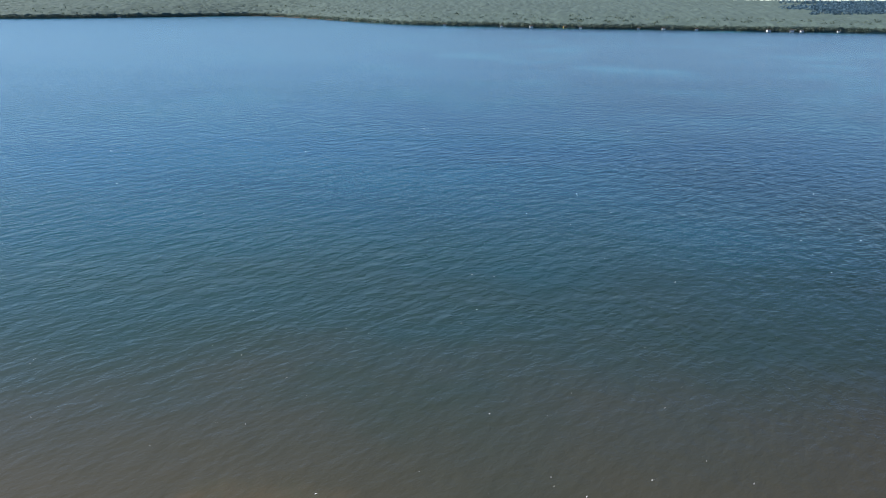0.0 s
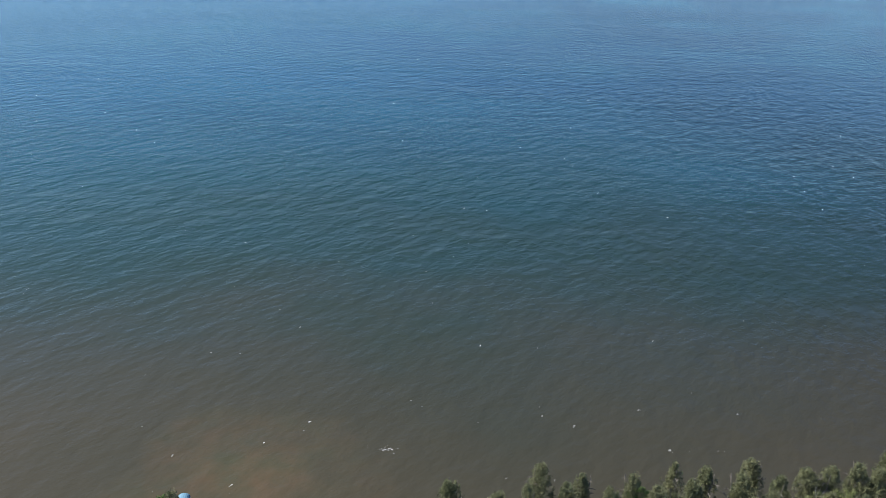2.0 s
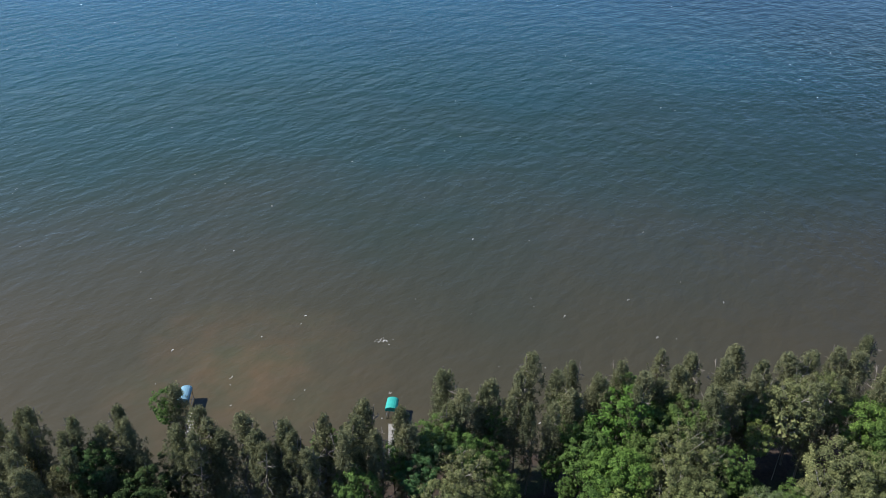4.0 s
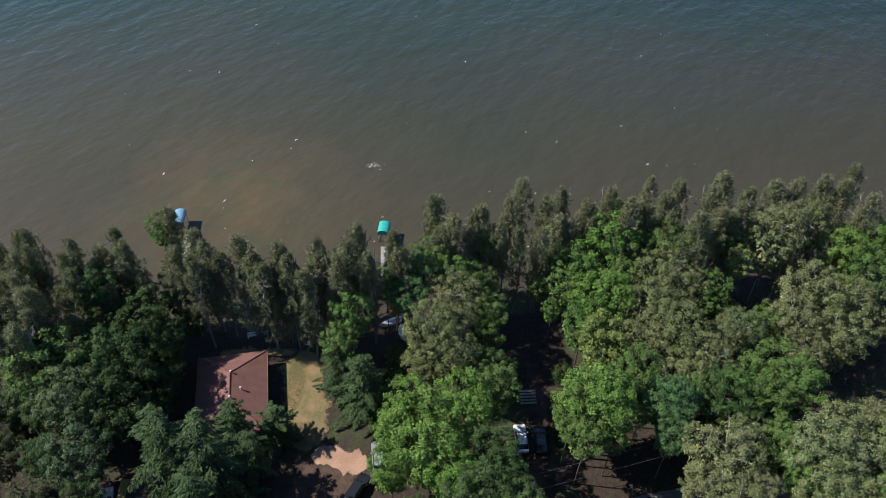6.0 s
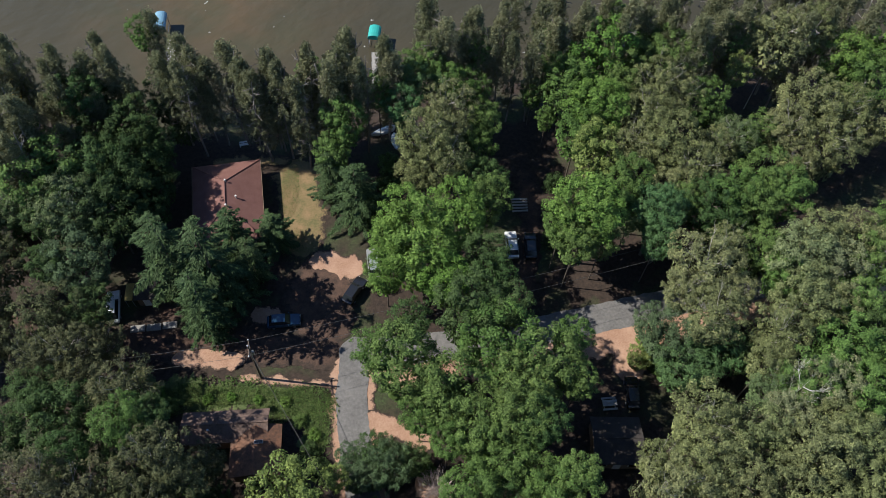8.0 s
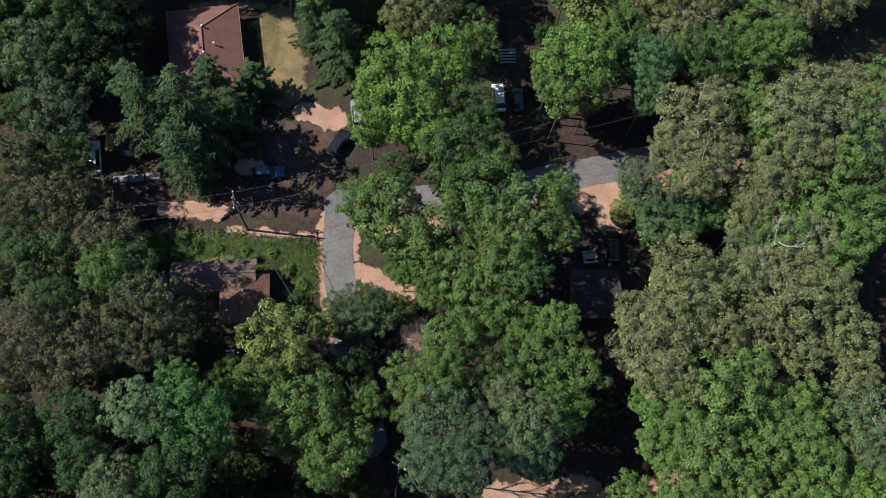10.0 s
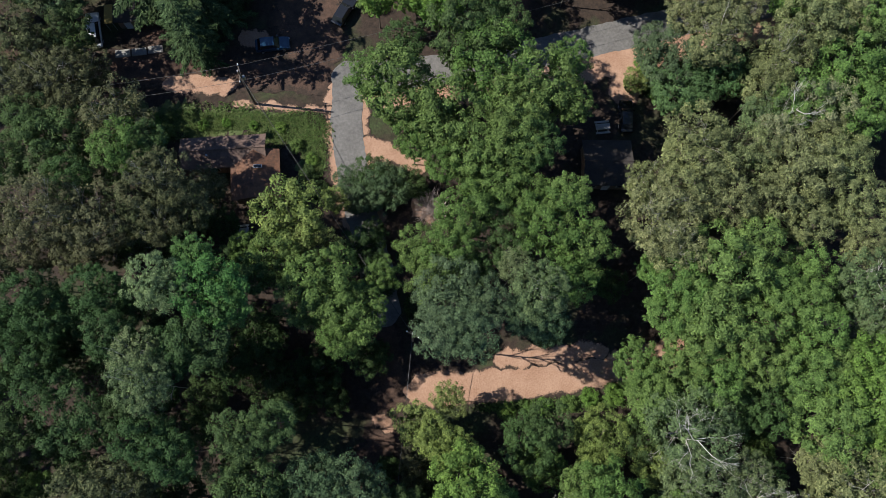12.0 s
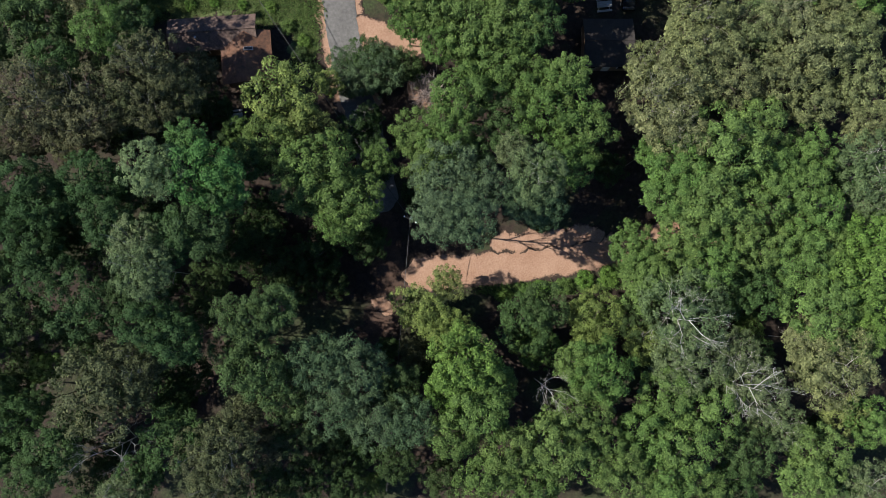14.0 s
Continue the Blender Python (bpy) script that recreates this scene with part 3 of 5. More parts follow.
    "F": [broad_crown("crown", 90 + k, LEAF["feather"], 110, 50, 0.027, 1.05, 0.115, 0.14, 0.06) for k in range(2)],
    "U": [broad_crown("crown", 110 + k, LEAF["grey"], 90, 60, 0.028, 1.0, 0.14, 0.16, 0.06) for k in range(3)],
    "U2": [broad_crown("crown", 116 + k, LEAF["blue"], 80, 64, 0.029, 1.0, 0.15, 0.16, 0.05) for k in range(3)],
    "U3": [broad_crown("crown", 122 + k, LEAF["teal"], 70, 70, 0.03, 0.95, 0.155, 0.14) for k in range(2)],
    "C": [conifer_crown("crown", 130 + k, LEAF["spruce"]) for k in range(2)],
    "P": [pine_crown("crown", 150 + k, LEAF["pine"]) for k in range(4)],
}
WOOD = [limbs("trunk", 200 + k, BARK, 1.35, 0.75, 2, 9, 0.035, 0.4) for k in range(3)]
PALE_WOOD = [limbs("trunk", 210 + k, PALE_BARK, 1.42, 1.0, 3, 14, 0.015, 0.4) for k in range(3)]
PINE_WOOD = [limbs("trunk", 220 + k, PINE_BARK, 0.97, 0.115, 2, 24, 0.0085, 0.22, 0.25) for k in range(3)]
DEAD_WOOD = [limbs("branches", 230 + k, DRY_WOOD, 1.2, 1.05, 6, 9, 0.017, 0.35, 0.4) for k in range(2)]
SAY = {
    "M": ("maple_tree", "green broadleaf tree with a dense rounded crown", "tree"),
    "M2": ("maple_tree", "green maple with a dense lumpy crown, sunlight in its leaf colour", "tree"),
    "N": ("oak_tree", "deep green oak with a clumped uneven crown", "tree"),
    "B": ("maple_tree", "bright green maple with a full leafy crown", "tree"),
    "B2": ("maple_tree", "fresh green maple with loose leafy boughs", "tree"),
    "Y": ("young_tree", "yellow-green young tree with loose layered leaves", "tree"),
    "G": ("lilac_bush", "low rounded bush with fine yellowish green leaves", "bush"),
    "D2": ("oak_tree", "green broadleaf tree with a knobbly clumped crown, shade in its leaf colour", "tree"),
    "D": ("oak_tree", "dark green broadleaf tree with a deep shaded crown", "tree"),
    "O": ("oak_tree", "olive grey oak with thin leaves and pale twigs", "tree"),
    "OG": ("oak_tree", "olive green oak with a loose clumped crown", "tree"),
    "P2": ("poplar_tree", "pale green poplar with light fluttering leaves", "tree"),
    "K": ("oak_tree", "brownish olive oak with thin dull leaves and grey twigs", "tree"),
    "F": ("willow_tree", "pale feathery tree with drooping light green sprays", "tree"),
    "U": ("ash_tree", "grey-green broadleaf tree with a soft hazy crown", "tree"),
    "U2": ("ash_tree", "blue-green broadleaf tree with fine dull leaves", "tree"),
    "U3": ("linden_tree", "cool green broadleaf tree with a smooth crown", "tree"),
    "C": ("spruce_tree", "dark spruce with drooping feathery boughs", "tree"),
    "P": ("pine_tree", "tall shore pine with tufted needles on a bare stem", "tree"),
}
pick = random.Random(5)


def plant(kind, x, y, radius, middle):
    """A tree of that kind: its crown's radius and the height of the crown's middle (for a pine: its height)."""
    name, label, category = SAY[kind]
    turn = pick.uniform(0, math.tau)
    ob = thing(name, x, y, level(x, y), turn)
    tagged(ob, label, category, "trees of the shore wood")
    if kind == "P":
        wide = radius * pick.uniform(0.85, 1.25)
        child("trunk", pick.choice(PINE_WOOD), ob).scale = (wide, wide, radius)
        child("crown", pick.choice(CROWNS["P"]), ob).scale = (wide, wide, radius)
    elif kind == "C":
        c = child("crown", pick.choice(CROWNS["C"]), ob)
        c.scale, c.location = (radius, radius, middle / 1.25), (0, 0, middle * 0.22)
        bm = bmesh.new()
        tube(bm, (0, 0, -0.3), (0, 0, middle * 2.1), 0.28, 0.05, 8)
        part("trunk", bm, BARK, ob)
    else:
        c = child("crown", pick.choice(CROWNS[kind]), ob)
        c.scale, c.location = (radius, radius, radius * pick.uniform(0.9, 1.05)), (0, 0, middle)
        t = child("trunk", pick.choice(PALE_WOOD if kind in ("O", "U", "K") and pick.random() < 0.75 else WOOD), ob)
        t.scale = (radius, radius, (middle + radius * 0.45) / 1.4)
    return ob


# Some low D and D2 crowns are added as dark fill for shaded gaps.
# kind, x, y, crown radius, height of the crown's middle
SHORE_STAND = [
    ("M2", 30.8, 91.3, 2.8, 15), ("O", 60.8, 88.9, 3.5, 16), ("B", 72, 88.8, 4.4, 12), ("O", 52.8, 88.8, 3.1, 15),
    ("M2", 49.1, 88.6, 3.2, 14), ("M2", 21, 88.6, 2.6, 14), ("M", 35.7, 88.4, 3.3, 13), ("O", 55.3, 86.4, 4.7, 16),
    ("M2", 10.4, 86.2, 2.5, 14), ("B", 28.7, 86, 5.9, 13), ("M", -38.4, 85.8, 2.6, 18), ("M", 37.9, 85.5, 3.8, 14),
    ("B", 66.2, 85.3, 4.2, 13), ("M2", 41.7, 84.9, 3.1, 14), ("M", 22.1, 84.6, 2.9, 12), ("M", 33.1, 84.1, 4.2, 13),
    ("Y", 49.7, 83.9, 2.6, 12), ("M2", 2.7, 83.8, 2.7, 14),
]
NORTH_STAND = [
    ("M", 18.6, 83.1, 2.4, 8), ("M2", -15.1, 82.9, 2.5, 12), ("M", -0.3, 82, 2.7, 14), ("Y", -17.5, 81.7, 1.8, 9),
    ("M", 69.3, 81.2, 5, 11), ("M", 23, 81, 4.5, 12), ("M", 8.6, 80.9, 3.2, 11), ("M2", 5.2, 80.7, 2.7, 13),
    ("U3", 0.6, 80.7, 3.2, 13), ("D", -37.2, 80.6, 3.1, 9), ("O", 36.2, 80, 4.8, 13), ("M2", -4.9, 79.9, 2.7, 12),
    ("M", 30.5, 79.8, 3.6, 12), ("D", -35.5, 79.7, 3.1, 5), ("D", -44.8, 78.6, 3.5, 10), ("O", 39.6, 78.6, 3.7, 12),
    ("M", 20.4, 78.5, 1.8, 7), ("M", 43.4, 78.2, 3.6, 11),
]
BIRCH_STAND = [
    ("M", 10.3, 77.5, 2.7, 9), ("O", 58.8, 77.2, 5.2, 12), ("O", 64.2, 76.6, 4.7, 11), ("N", -47, 76.5, 3.9, 14),
    ("U3", -1.1, 76.5, 3.1, 12), ("D", 45.5, 76.5, 3.3, 8), ("O", 5, 76, 4.4, 12), ("B", 26.9, 75.9, 4.7, 12.5),
    ("M2", 10.6, 75, 2.6, 10), ("N", -39.4, 74.8, 4, 10.5), ("O", 68.3, 74.6, 3.9, 10), ("O", 33.7, 74.2, 4.3, 12),
    ("M2", -9.8, 73.9, 3.6, 12), ("M", 50.8, 73.4, 3.6, 9), ("O", 54.7, 73.3, 4, 11), ("N", -36.8, 72.8, 3, 8.5),
    ("M", 23.8, 72.4, 3.8, 11), ("M", 9.2, 72.3, 3.2, 8),
]
# The D crown at x -36.9 is added only to shade the house roof.
LANE_STAND = [
    ("D", -44.6, 72.1, 3.4, 10), ("O", 4.9, 72, 3.4, 11), ("U", 46.8, 72, 3.5, 10), ("D", -39.4, 71.3, 4, 10),
    ("O", 61.1, 70.8, 4.4, 10), ("M2", -11.3, 70.6, 2.9, 9), ("N", -53.2, 70.5, 3, 12), ("O", 44.3, 70.4, 3.1, 10),
    ("O", 1.7, 70.1, 4.4, 12), ("D", -36.9, 70, 3.1, 7.4), ("O", 36.2, 69.9, 4.9, 12), ("O", 31.5, 69.7, 3.6, 11),
    ("Y", 26.2, 69.2, 4.4, 11), ("O", 56.3, 68.8, 3.5, 8), ("C", -12, 68.5, 3.2, 5), ("O", 4.4, 67.3, 3.9, 11),
    ("D", -39.2, 67.3, 4.7, 10.5), ("O", 0.4, 66.9, 3.1, 9),
]
# The two D crowns near x -36.5 are added to thicken the roof's shade.
GARDEN_STAND = [
    ("D", -36.4, 66.6, 3.5, 7.4), ("N", 11.5, 66.1, 2.4, 8), ("O", 39.6, 65.5, 4.5, 11), ("N", 8.8, 65.3, 3.4, 9),
    ("N", -43, 65, 4.5, 12), ("C", -8, 64.7, 4.6, 6), ("M", -49.3, 64.5, 6.1, 12), ("D", -39.5, 63, 4.6, 10.5),
    ("M", 48.8, 62.7, 4.4, 12), ("D", -36.5, 62.6, 3.5, 7.4), ("O", 36, 62.4, 3.8, 10), ("M", 29, 62.1, 3.4, 13),
    ("M2", 50.9, 60.8, 4.1, 12), ("M", 10, 60.7, 3.7, 11), ("U", -52.7, 60.3, 3.2, 10), ("M", 43.5, 60.3, 3.7, 12),
    ("N", 46.7, 60.1, 3.6, 11), ("M2", 36.8, 60.1, 2.8, 11),
]
HILL_STAND = [
    ("U", -45.9, 60, 4.9, 11), ("C", -19.8, 59.9, 3.9, 3.6), ("U", -44.7, 59.8, 4.2, 11), ("M", 26.3, 59.3, 3.6, 12),
    ("D", -40, 59, 4.5, 10), ("C", -24.9, 58.8, 3.7, 5.2), ("M", 29.8, 58.6, 2.4, 10), ("N", 40, 58.5, 4, 12),
    ("N", -48, 58.4, 3.4, 10), ("M", 46.1, 58.4, 3.7, 12), ("N", -54.4, 58.3, 3, 9), ("B", -1.3, 58.1, 4, 11),
    ("U3", 33.1, 58.1, 4, 12), ("U3", 33.2, 58, 3.7, 12), ("B", 6.2, 57.8, 4.7, 12), ("N", -57.8, 57.7, 3.9, 10),
    ("N", 42, 57.6, 3.1, 10), ("B", 23, 57.5, 5.2, 13),
]
ROAD_STAND = [
    ("B", 22.6, 56.8, 5, 13), ("N", 43.1, 56.4, 2.8, 10), ("M", 19.6, 56, 3, 12), ("M2", 63.5, 55.9, 3.1, 11),
    ("B", -3.1, 54.5, 3, 10), ("C", -21.9, 54.2, 3.5, 5), ("M", 25, 54, 2.8, 11), ("B", 1.2, 53.9, 6.2, 11),
    ("O", 57.9, 53.9, 3.9, 12), ("U3", 32.3, 53.6, 2.8, 11), ("OG", 52.6, 53, 4, 12.5), ("M", 21, 52.9, 3, 12),
    ("O", 41, 52.6, 2.7, 12), ("K", -53.2, 52.6, 3.5, 9), ("U2", -43.2, 52.5, 4.6, 9), ("M2", 46.2, 52.4, 3.1, 11),
    ("C", -31.3, 52.2, 5.6, 9), ("N", -47.2, 52.1, 2.8, 9),
]
CORNER_STAND = [
    ("N", 9.3, 51.9, 3.5, 11), ("N", -57, 50.8, 3.8, 10), ("C", -25.9, 50.7, 5.5, 9.5), ("M2", 60.2, 50.2, 4.1, 12),
    ("B", -3.5, 50, 3, 10), ("P2", 49.5, 49.9, 5.1, 12.5), ("P2", 54.3, 49, 4.1, 12), ("B", 4.2, 48.7, 4, 11),
    ("O", 36.8, 48.7, 5.1, 13), ("N", 10.2, 48.3, 3, 11), ("M2", 47.6, 47.9, 3.3, 11), ("K", -53.3, 46.5, 3.7, 9),
    ("N", -40.7, 46.1, 3, 8), ("O", 33.9, 45.7, 3.1, 12), ("C", -26.3, 45.6, 4.2, 8), ("O", 40.3, 45.3, 2.8, 12),
    ("K", -45.1, 44.7, 4.4, 9), ("N", 12, 43.8, 3.2, 12),
]
JUNCTION_STAND = [
    ("M2", 56.2, 43.8, 3.7, 12), ("OG", 48.3, 43.4, 4.6, 12.5), ("OG", 51.8, 43.4, 3.4, 12), ("U2", 30.5, 43.3, 2.7, 8),
    ("N", 6.4, 42.9, 4.4, 13), ("N", -0.3, 42.4, 2.9, 11), ("K", -38.5, 41.9, 2.7, 7), ("O", 36.5, 41.7, 3.9, 13),
    ("U2", 32.5, 41.5, 3.8, 8), ("K", -52.3, 41.2, 3.6, 9), ("N", 58.2, 41, 3.7, 12), ("Y", 29.6, 40.8, 1.9, 2.5),
    ("U3", 38.5, 40, 3.8, 7), ("O", 44.1, 39.5, 3.9, 12.5), ("M", 18.9, 39.3, 2.9, 12), ("K", -40.9, 39, 4.1, 10),
    ("Y", -36.2, 39, 2.1, 2), ("M", -4.4, 38.7, 3.1, 11),
]
COTTAGE_STAND = [
    ("N", 41.6, 38.7, 2.7, 8), ("M", 9.6, 38.5, 5.1, 13), ("K", -44.7, 38.3, 3.1, 10), ("U3", 33.5, 37.6, 3.5, 7),
    ("M2", 51.8, 37.6, 4.2, 12), ("U3", 36.3, 37.2, 2.7, 7), ("M", -1, 36.8, 5.1, 12), ("O", 42.3, 35.8, 3, 12),
    ("M2", 56.2, 35.4, 3.9, 12), ("K", -39.6, 35.4, 3.1, 9), ("M", 15.4, 35.2, 4.6, 13), ("M", 19.2, 33.8, 2.5, 12),
    ("N", -37.4, 33.7, 3.1, 8), ("M2", 45.7, 33.6, 3.9, 12), ("N", -43.4, 33.6, 3.3, 10), ("M", 4.2, 33.2, 4.6, 12),
    ("P2", 48.8, 33.2, 3.9, 12), ("M", 12, 33.1, 3.9, 13),
]
HOLLOW_STAND = [
    ("K", -32.8, 33, 4.2, 13), ("M", 1.9, 32.6, 3.5, 10.5), ("U", 41.9, 32.6, 2.9, 11), ("N", -42.5, 32.2, 2.6, 11.5),
    ("M2", 52.7, 31.7, 3.9, 12), ("M", 0.6, 30.8, 2.7, 10.5), ("N", -39.9, 29.6, 4.2, 12.5), ("P2", 42.7, 29.6, 3.1, 12),
    ("OG", 48.5, 29.5, 3.1, 12), ("N", -28, 29.2, 2.1, 15.5), ("M", 11.6, 29.1, 3.5, 14), ("O", 33.1, 28.8, 4.5, 12.5),
    ("N", -4.9, 28.7, 2.3, 4), ("M", -30.8, 28.4, 3.1, 16), ("M", 7.1, 28.4, 4.1, 12), ("N", 14.3, 28.4, 3, 14),
    ("U2", -7.8, 28, 2, 3), ("N", -45, 27.9, 3.2, 13.5),
]
MIDDLE_STAND = [
    ("D2", -36.1, 27.9, 2.8, 6), ("M", 3.8, 27.4, 2.5, 11), ("N", 0.1, 27.4, 2, 4), ("OG", 38.3, 27.2, 3.7, 12),
    ("U2", -2.9, 26.8, 3.3, 4), ("K", -23.9, 26.4, 2.5, 7), ("OG", 49.9, 26.4, 3.7, 12.5), ("M", 10.1, 26, 4.1, 12),
    ("U2", -5.4, 25.8, 2.4, 3.5), ("N", -36.7, 25.5, 2.8, 14.5), ("U2", -6.9, 25.4, 2, 3), ("OG", 44.4, 25.1, 4.5, 13),
    ("Y", -9.2, 25, 1.8, 5), ("K", -27.3, 24.9, 3.8, 15.5), ("O", 27, 24.2, 2.8, 12), ("O", 31.7, 23.9, 4.7, 13),
    ("B", -26.3, 23.4, 1.6, 3.5), ("M", 13.1, 22.8, 3, 12),
]
GLADE_STAND = [
    ("K", -25.1, 22.7, 3.5, 12.5), ("D", -22.6, 22.6, 2.4, 5), ("M", 17.3, 22.5, 2.9, 14.5), ("N", 9.4, 22.3, 2.9, 11),
    ("Y", -13.8, 22.2, 4.4, 10), ("K", -38.3, 22, 4.2, 15.5), ("OG", 41, 22, 3.3, 12), ("K", -45.1, 21.8, 3.1, 13.5),
    ("K", -30.5, 21.7, 3.2, 13.5), ("O", 35.3, 21.6, 3.5, 13), ("D", -4.5, 21.4, 1.7, 3), ("M", 6.1, 21.2, 3.7, 12),
    ("OG", 50.8, 20.9, 3.7, 12.5), ("K", -33.6, 20.6, 4.5, 14.5), ("D", -39.3, 20.3, 2.7, 7), ("K", -27.5, 20.3, 2.9, 13.5),
    ("O", 27.7, 20.1, 4.7, 13), ("M", 15.3, 20, 4.3, 13),
]
TRACK_STAND = [
    ("Y", -11.5, 19.3, 3.1, 7.5), ("OG", 45.3, 19.3, 3.1, 12), ("D", -33.6, 19.2, 2.7, 7), ("D", -27.9, 19, 2.7, 7),
    ("M", -19.4, 19, 2, 8), ("D", -5.8, 18.8, 2.8, 5), ("K", -41.3, 18.3, 3.2, 12.5), ("N", 11.1, 18.1, 3.1, 11),
    ("K", -36.7, 17.4, 2.9, 11.5), ("M", 19.1, 17.3, 3.6, 12), ("M", 1.1, 17.3, 3.1, 10.5), ("M", -15.2, 17, 3.2, 10),
    ("M", 4.1, 16.9, 3.5, 12), ("D", -20.9, 16.8, 2.7, 7), ("M2", 38.4, 16.6, 3.7, 12.5), ("O", 51.4, 16.4, 2.8, 12),
    ("O", 29.3, 16.1, 3.7, 13), ("B2", -22.2, 16, 2.4, 18),
]
THICKET_STAND = [
    ("K", -45.1, 15.8, 3.1, 13.5), ("N", 7.2, 15.6, 3, 11), ("M2", 27.1, 14.7, 2, 10), ("N", -18.1, 14.6, 2.5, 11.5),
    ("M", -3.5, 14.5, 2.2, 11), ("U", 11.2, 14.4, 2.3, 14), ("M2", 34.2, 14.3, 4.7, 13), ("M", 2.2, 14, 3, 11),
    ("D", 24.3, 13.9, 2.2, 3), ("M2", 44.8, 13.8, 3.2, 11), ("M", -9.5, 13.6, 4.4, 12), ("M", 17, 13.6, 3.3, 12),
    ("D2", -39.7, 13.1, 3, 14.5), ("D2", -32.8, 13, 3.5, 14.5), ("F", -25, 12.9, 3.4, 20), ("B2", -20.1, 12.3, 3.9, 19),
    ("M2", 29.5, 12.2, 3.6, 12), ("U", 50.8, 12, 4, 12.5),
]
DELL_STAND = [
    ("D2", -32.8, 12, 2.4, 7), ("M2", 40.2, 11.9, 3.3, 12), ("U2", 3.8, 11.9, 4.1, 14), ("M", -11.4, 11.8, 3.6, 12),
    ("U", 13.3, 11.7, 3.4, 15), ("U2", 7.7, 10.9, 3.2, 14), ("B2", -18.5, 10.7, 2.4, 18), ("N", 49.5, 10.7, 2.5, 9),
    ("D2", -38.3, 10.6, 3.2, 14.5), ("D2", -36.1, 10.6, 2.5, 12.5), ("M", -6.4, 10.4, 4, 12.5), ("D2", -45.2, 9.9, 3.1, 13.5),
    ("M2", 43.3, 9.9, 3.7, 12), ("D2", -41.8, 9.5, 2.5, 13.5), ("M2", 28.4, 9.5, 3.2, 12), ("U2", 12, 9.2, 2.7, 14),
    ("M2", 32.2, 9, 4.5, 12.5), ("D", -18.4, 8.8, 3.8, 5),
]
SOUTH_STAND = [
    ("M2", 38.7, 8.8, 3.4, 12), ("D2", -40.4, 8.5, 2.7, 7), ("U2", 14, 8.4, 2.5, 14), ("U", 51.5, 8.3, 2.9, 12),
    ("D2", -30.5, 8.1, 2.9, 17), ("M", -7.9, 7.7, 2.6, 12), ("D2", -21.3, 7.7, 3.5, 18), ("D2", -38, 7.5, 3, 6),
    ("U2", 2.5, 7.2, 2.9, 20), ("U2", 5.6, 6.8, 2.8, 20.5), ("D2", -39.4, 6.7, 3, 13.5), ("M2", 44.8, 6.6, 3.6, 11),
    ("M2", 35.2, 6.4, 3.3, 11), ("D2", -24.4, 6.2, 3.1, 17), ("M2", 30.7, 6, 3.5, 11), ("D", -21.4, 5.9, 3.4, 6),
    ("D", -5.3, 5.9, 2.5, 5), ("U", -27, 5.9, 2.9, 19),
]
LAST_STAND = [
    ("D", -44.6, 5.4, 2.7, 8), ("D", -11.4, 4.6, 3.2, 4), ("M2", 42.3, 4.5, 2.7, 10), ("D", -33.5, 4.3, 2.7, 8),
    ("M2", 25.1, 4.2, 2.9, 8), ("D2", -45.2, 4, 3.1, 13.5), ("D2", -38.1, 4, 3.1, 14.5), ("D", -16.7, 3.8, 3.2, 4),
    ("B", 50.5, 3.6, 3.7, 12), ("M2", 37.9, 3.2, 3.1, 11), ("U", -26.1, 3.1, 3, 20), ("M2", 29.6, 3, 3.1, 10),
    ("M2", 46.5, 2.9, 3, 11), ("D2", -28.9, 2.3, 2.5, 6), ("M2", 33, 2.2, 3.3, 11), ("D", -23.5, 2, 2.7, 6),
    ("M2", 42.7, 1.6, 3.7, 12), ("D", -9.6, 1.5, 2.1, 3),
]
EDGE_STAND = [
    ("M2", 26.9, 1.3, 3, 8), ("D", -14.3, 1, 2.6, 3), ("Y", 3.7, 0.9, 2.2, 7), ("D", -28.7, 0.7, 2.4, 17),
    ("M2", 26.5, -0, 3.5, 9), ("D2", -33.5, -0.2, 3.8, 15.5), ("D", -41.3, -0.5, 3.1, 13.5), ("N", 32.7, -0.6, 2.7, 8),
    ("N", 39.5, -0.9, 3.7, 9), ("N", -14, -1, 2.6, 19), ("B", 48.6, -1, 4.7, 12.5), ("D", -25.5, -1.7, 2.7, 6),
    ("N", 36.3, -1.7, 3.3, 8), ("Y", -0, -1.8, 2.8, 8), ("N", -17.1, -2, 2.7, 19), ("D2", -26.3, -2.2, 3.2, 18),
    ("D", -39.2, -2.4, 3, 8), ("N", 14.5, -2.4, 3, 9),
]
REAR_STAND = [
    ("D2", -45.3, -3, 3.1, 13.5), ("U", 29.5, -3, 5, 11), ("Y", 1.8, -3.1, 2.4, 9), ("M2", 44, -3.3, 4.4, 12.5),
    ("G", 20.3, -3.6, 3.6, 7.5), ("D2", -23.6, -3.7, 2.9, 18), ("N", 12.2, -3.9, 3.5, 9), ("D", 25.3, -4.2, 2.8, 7),
    ("Y", 4, -4.8, 2.8, 9), ("D", -36.7, -4.9, 2, 8), ("B", 50.2, -5.1, 3, 12), ("N", -19.1, -5.5, 2.5, 14.5),
    ("D", -44.1, -5.9, 3, 8), ("K", -28.5, -5.9, 3.3, 15.5), ("U2", -10.4, -6.8, 3.2, 14), ("M", -41.1, -6.9, 2.2, 8),
    ("N", -16.6, -7, 3.8, 15.5), ("K", -0.2, -7, 2.1, 6),
]
END_STAND = [
    ("M", 13.8, -7, 2.9, 6), ("G", 26.8, -7.2, 3.3, 7), ("O", 43.9, -7.3, 3.1, 11), ("B", 4.9, -7.6, 4.1, 12.5),
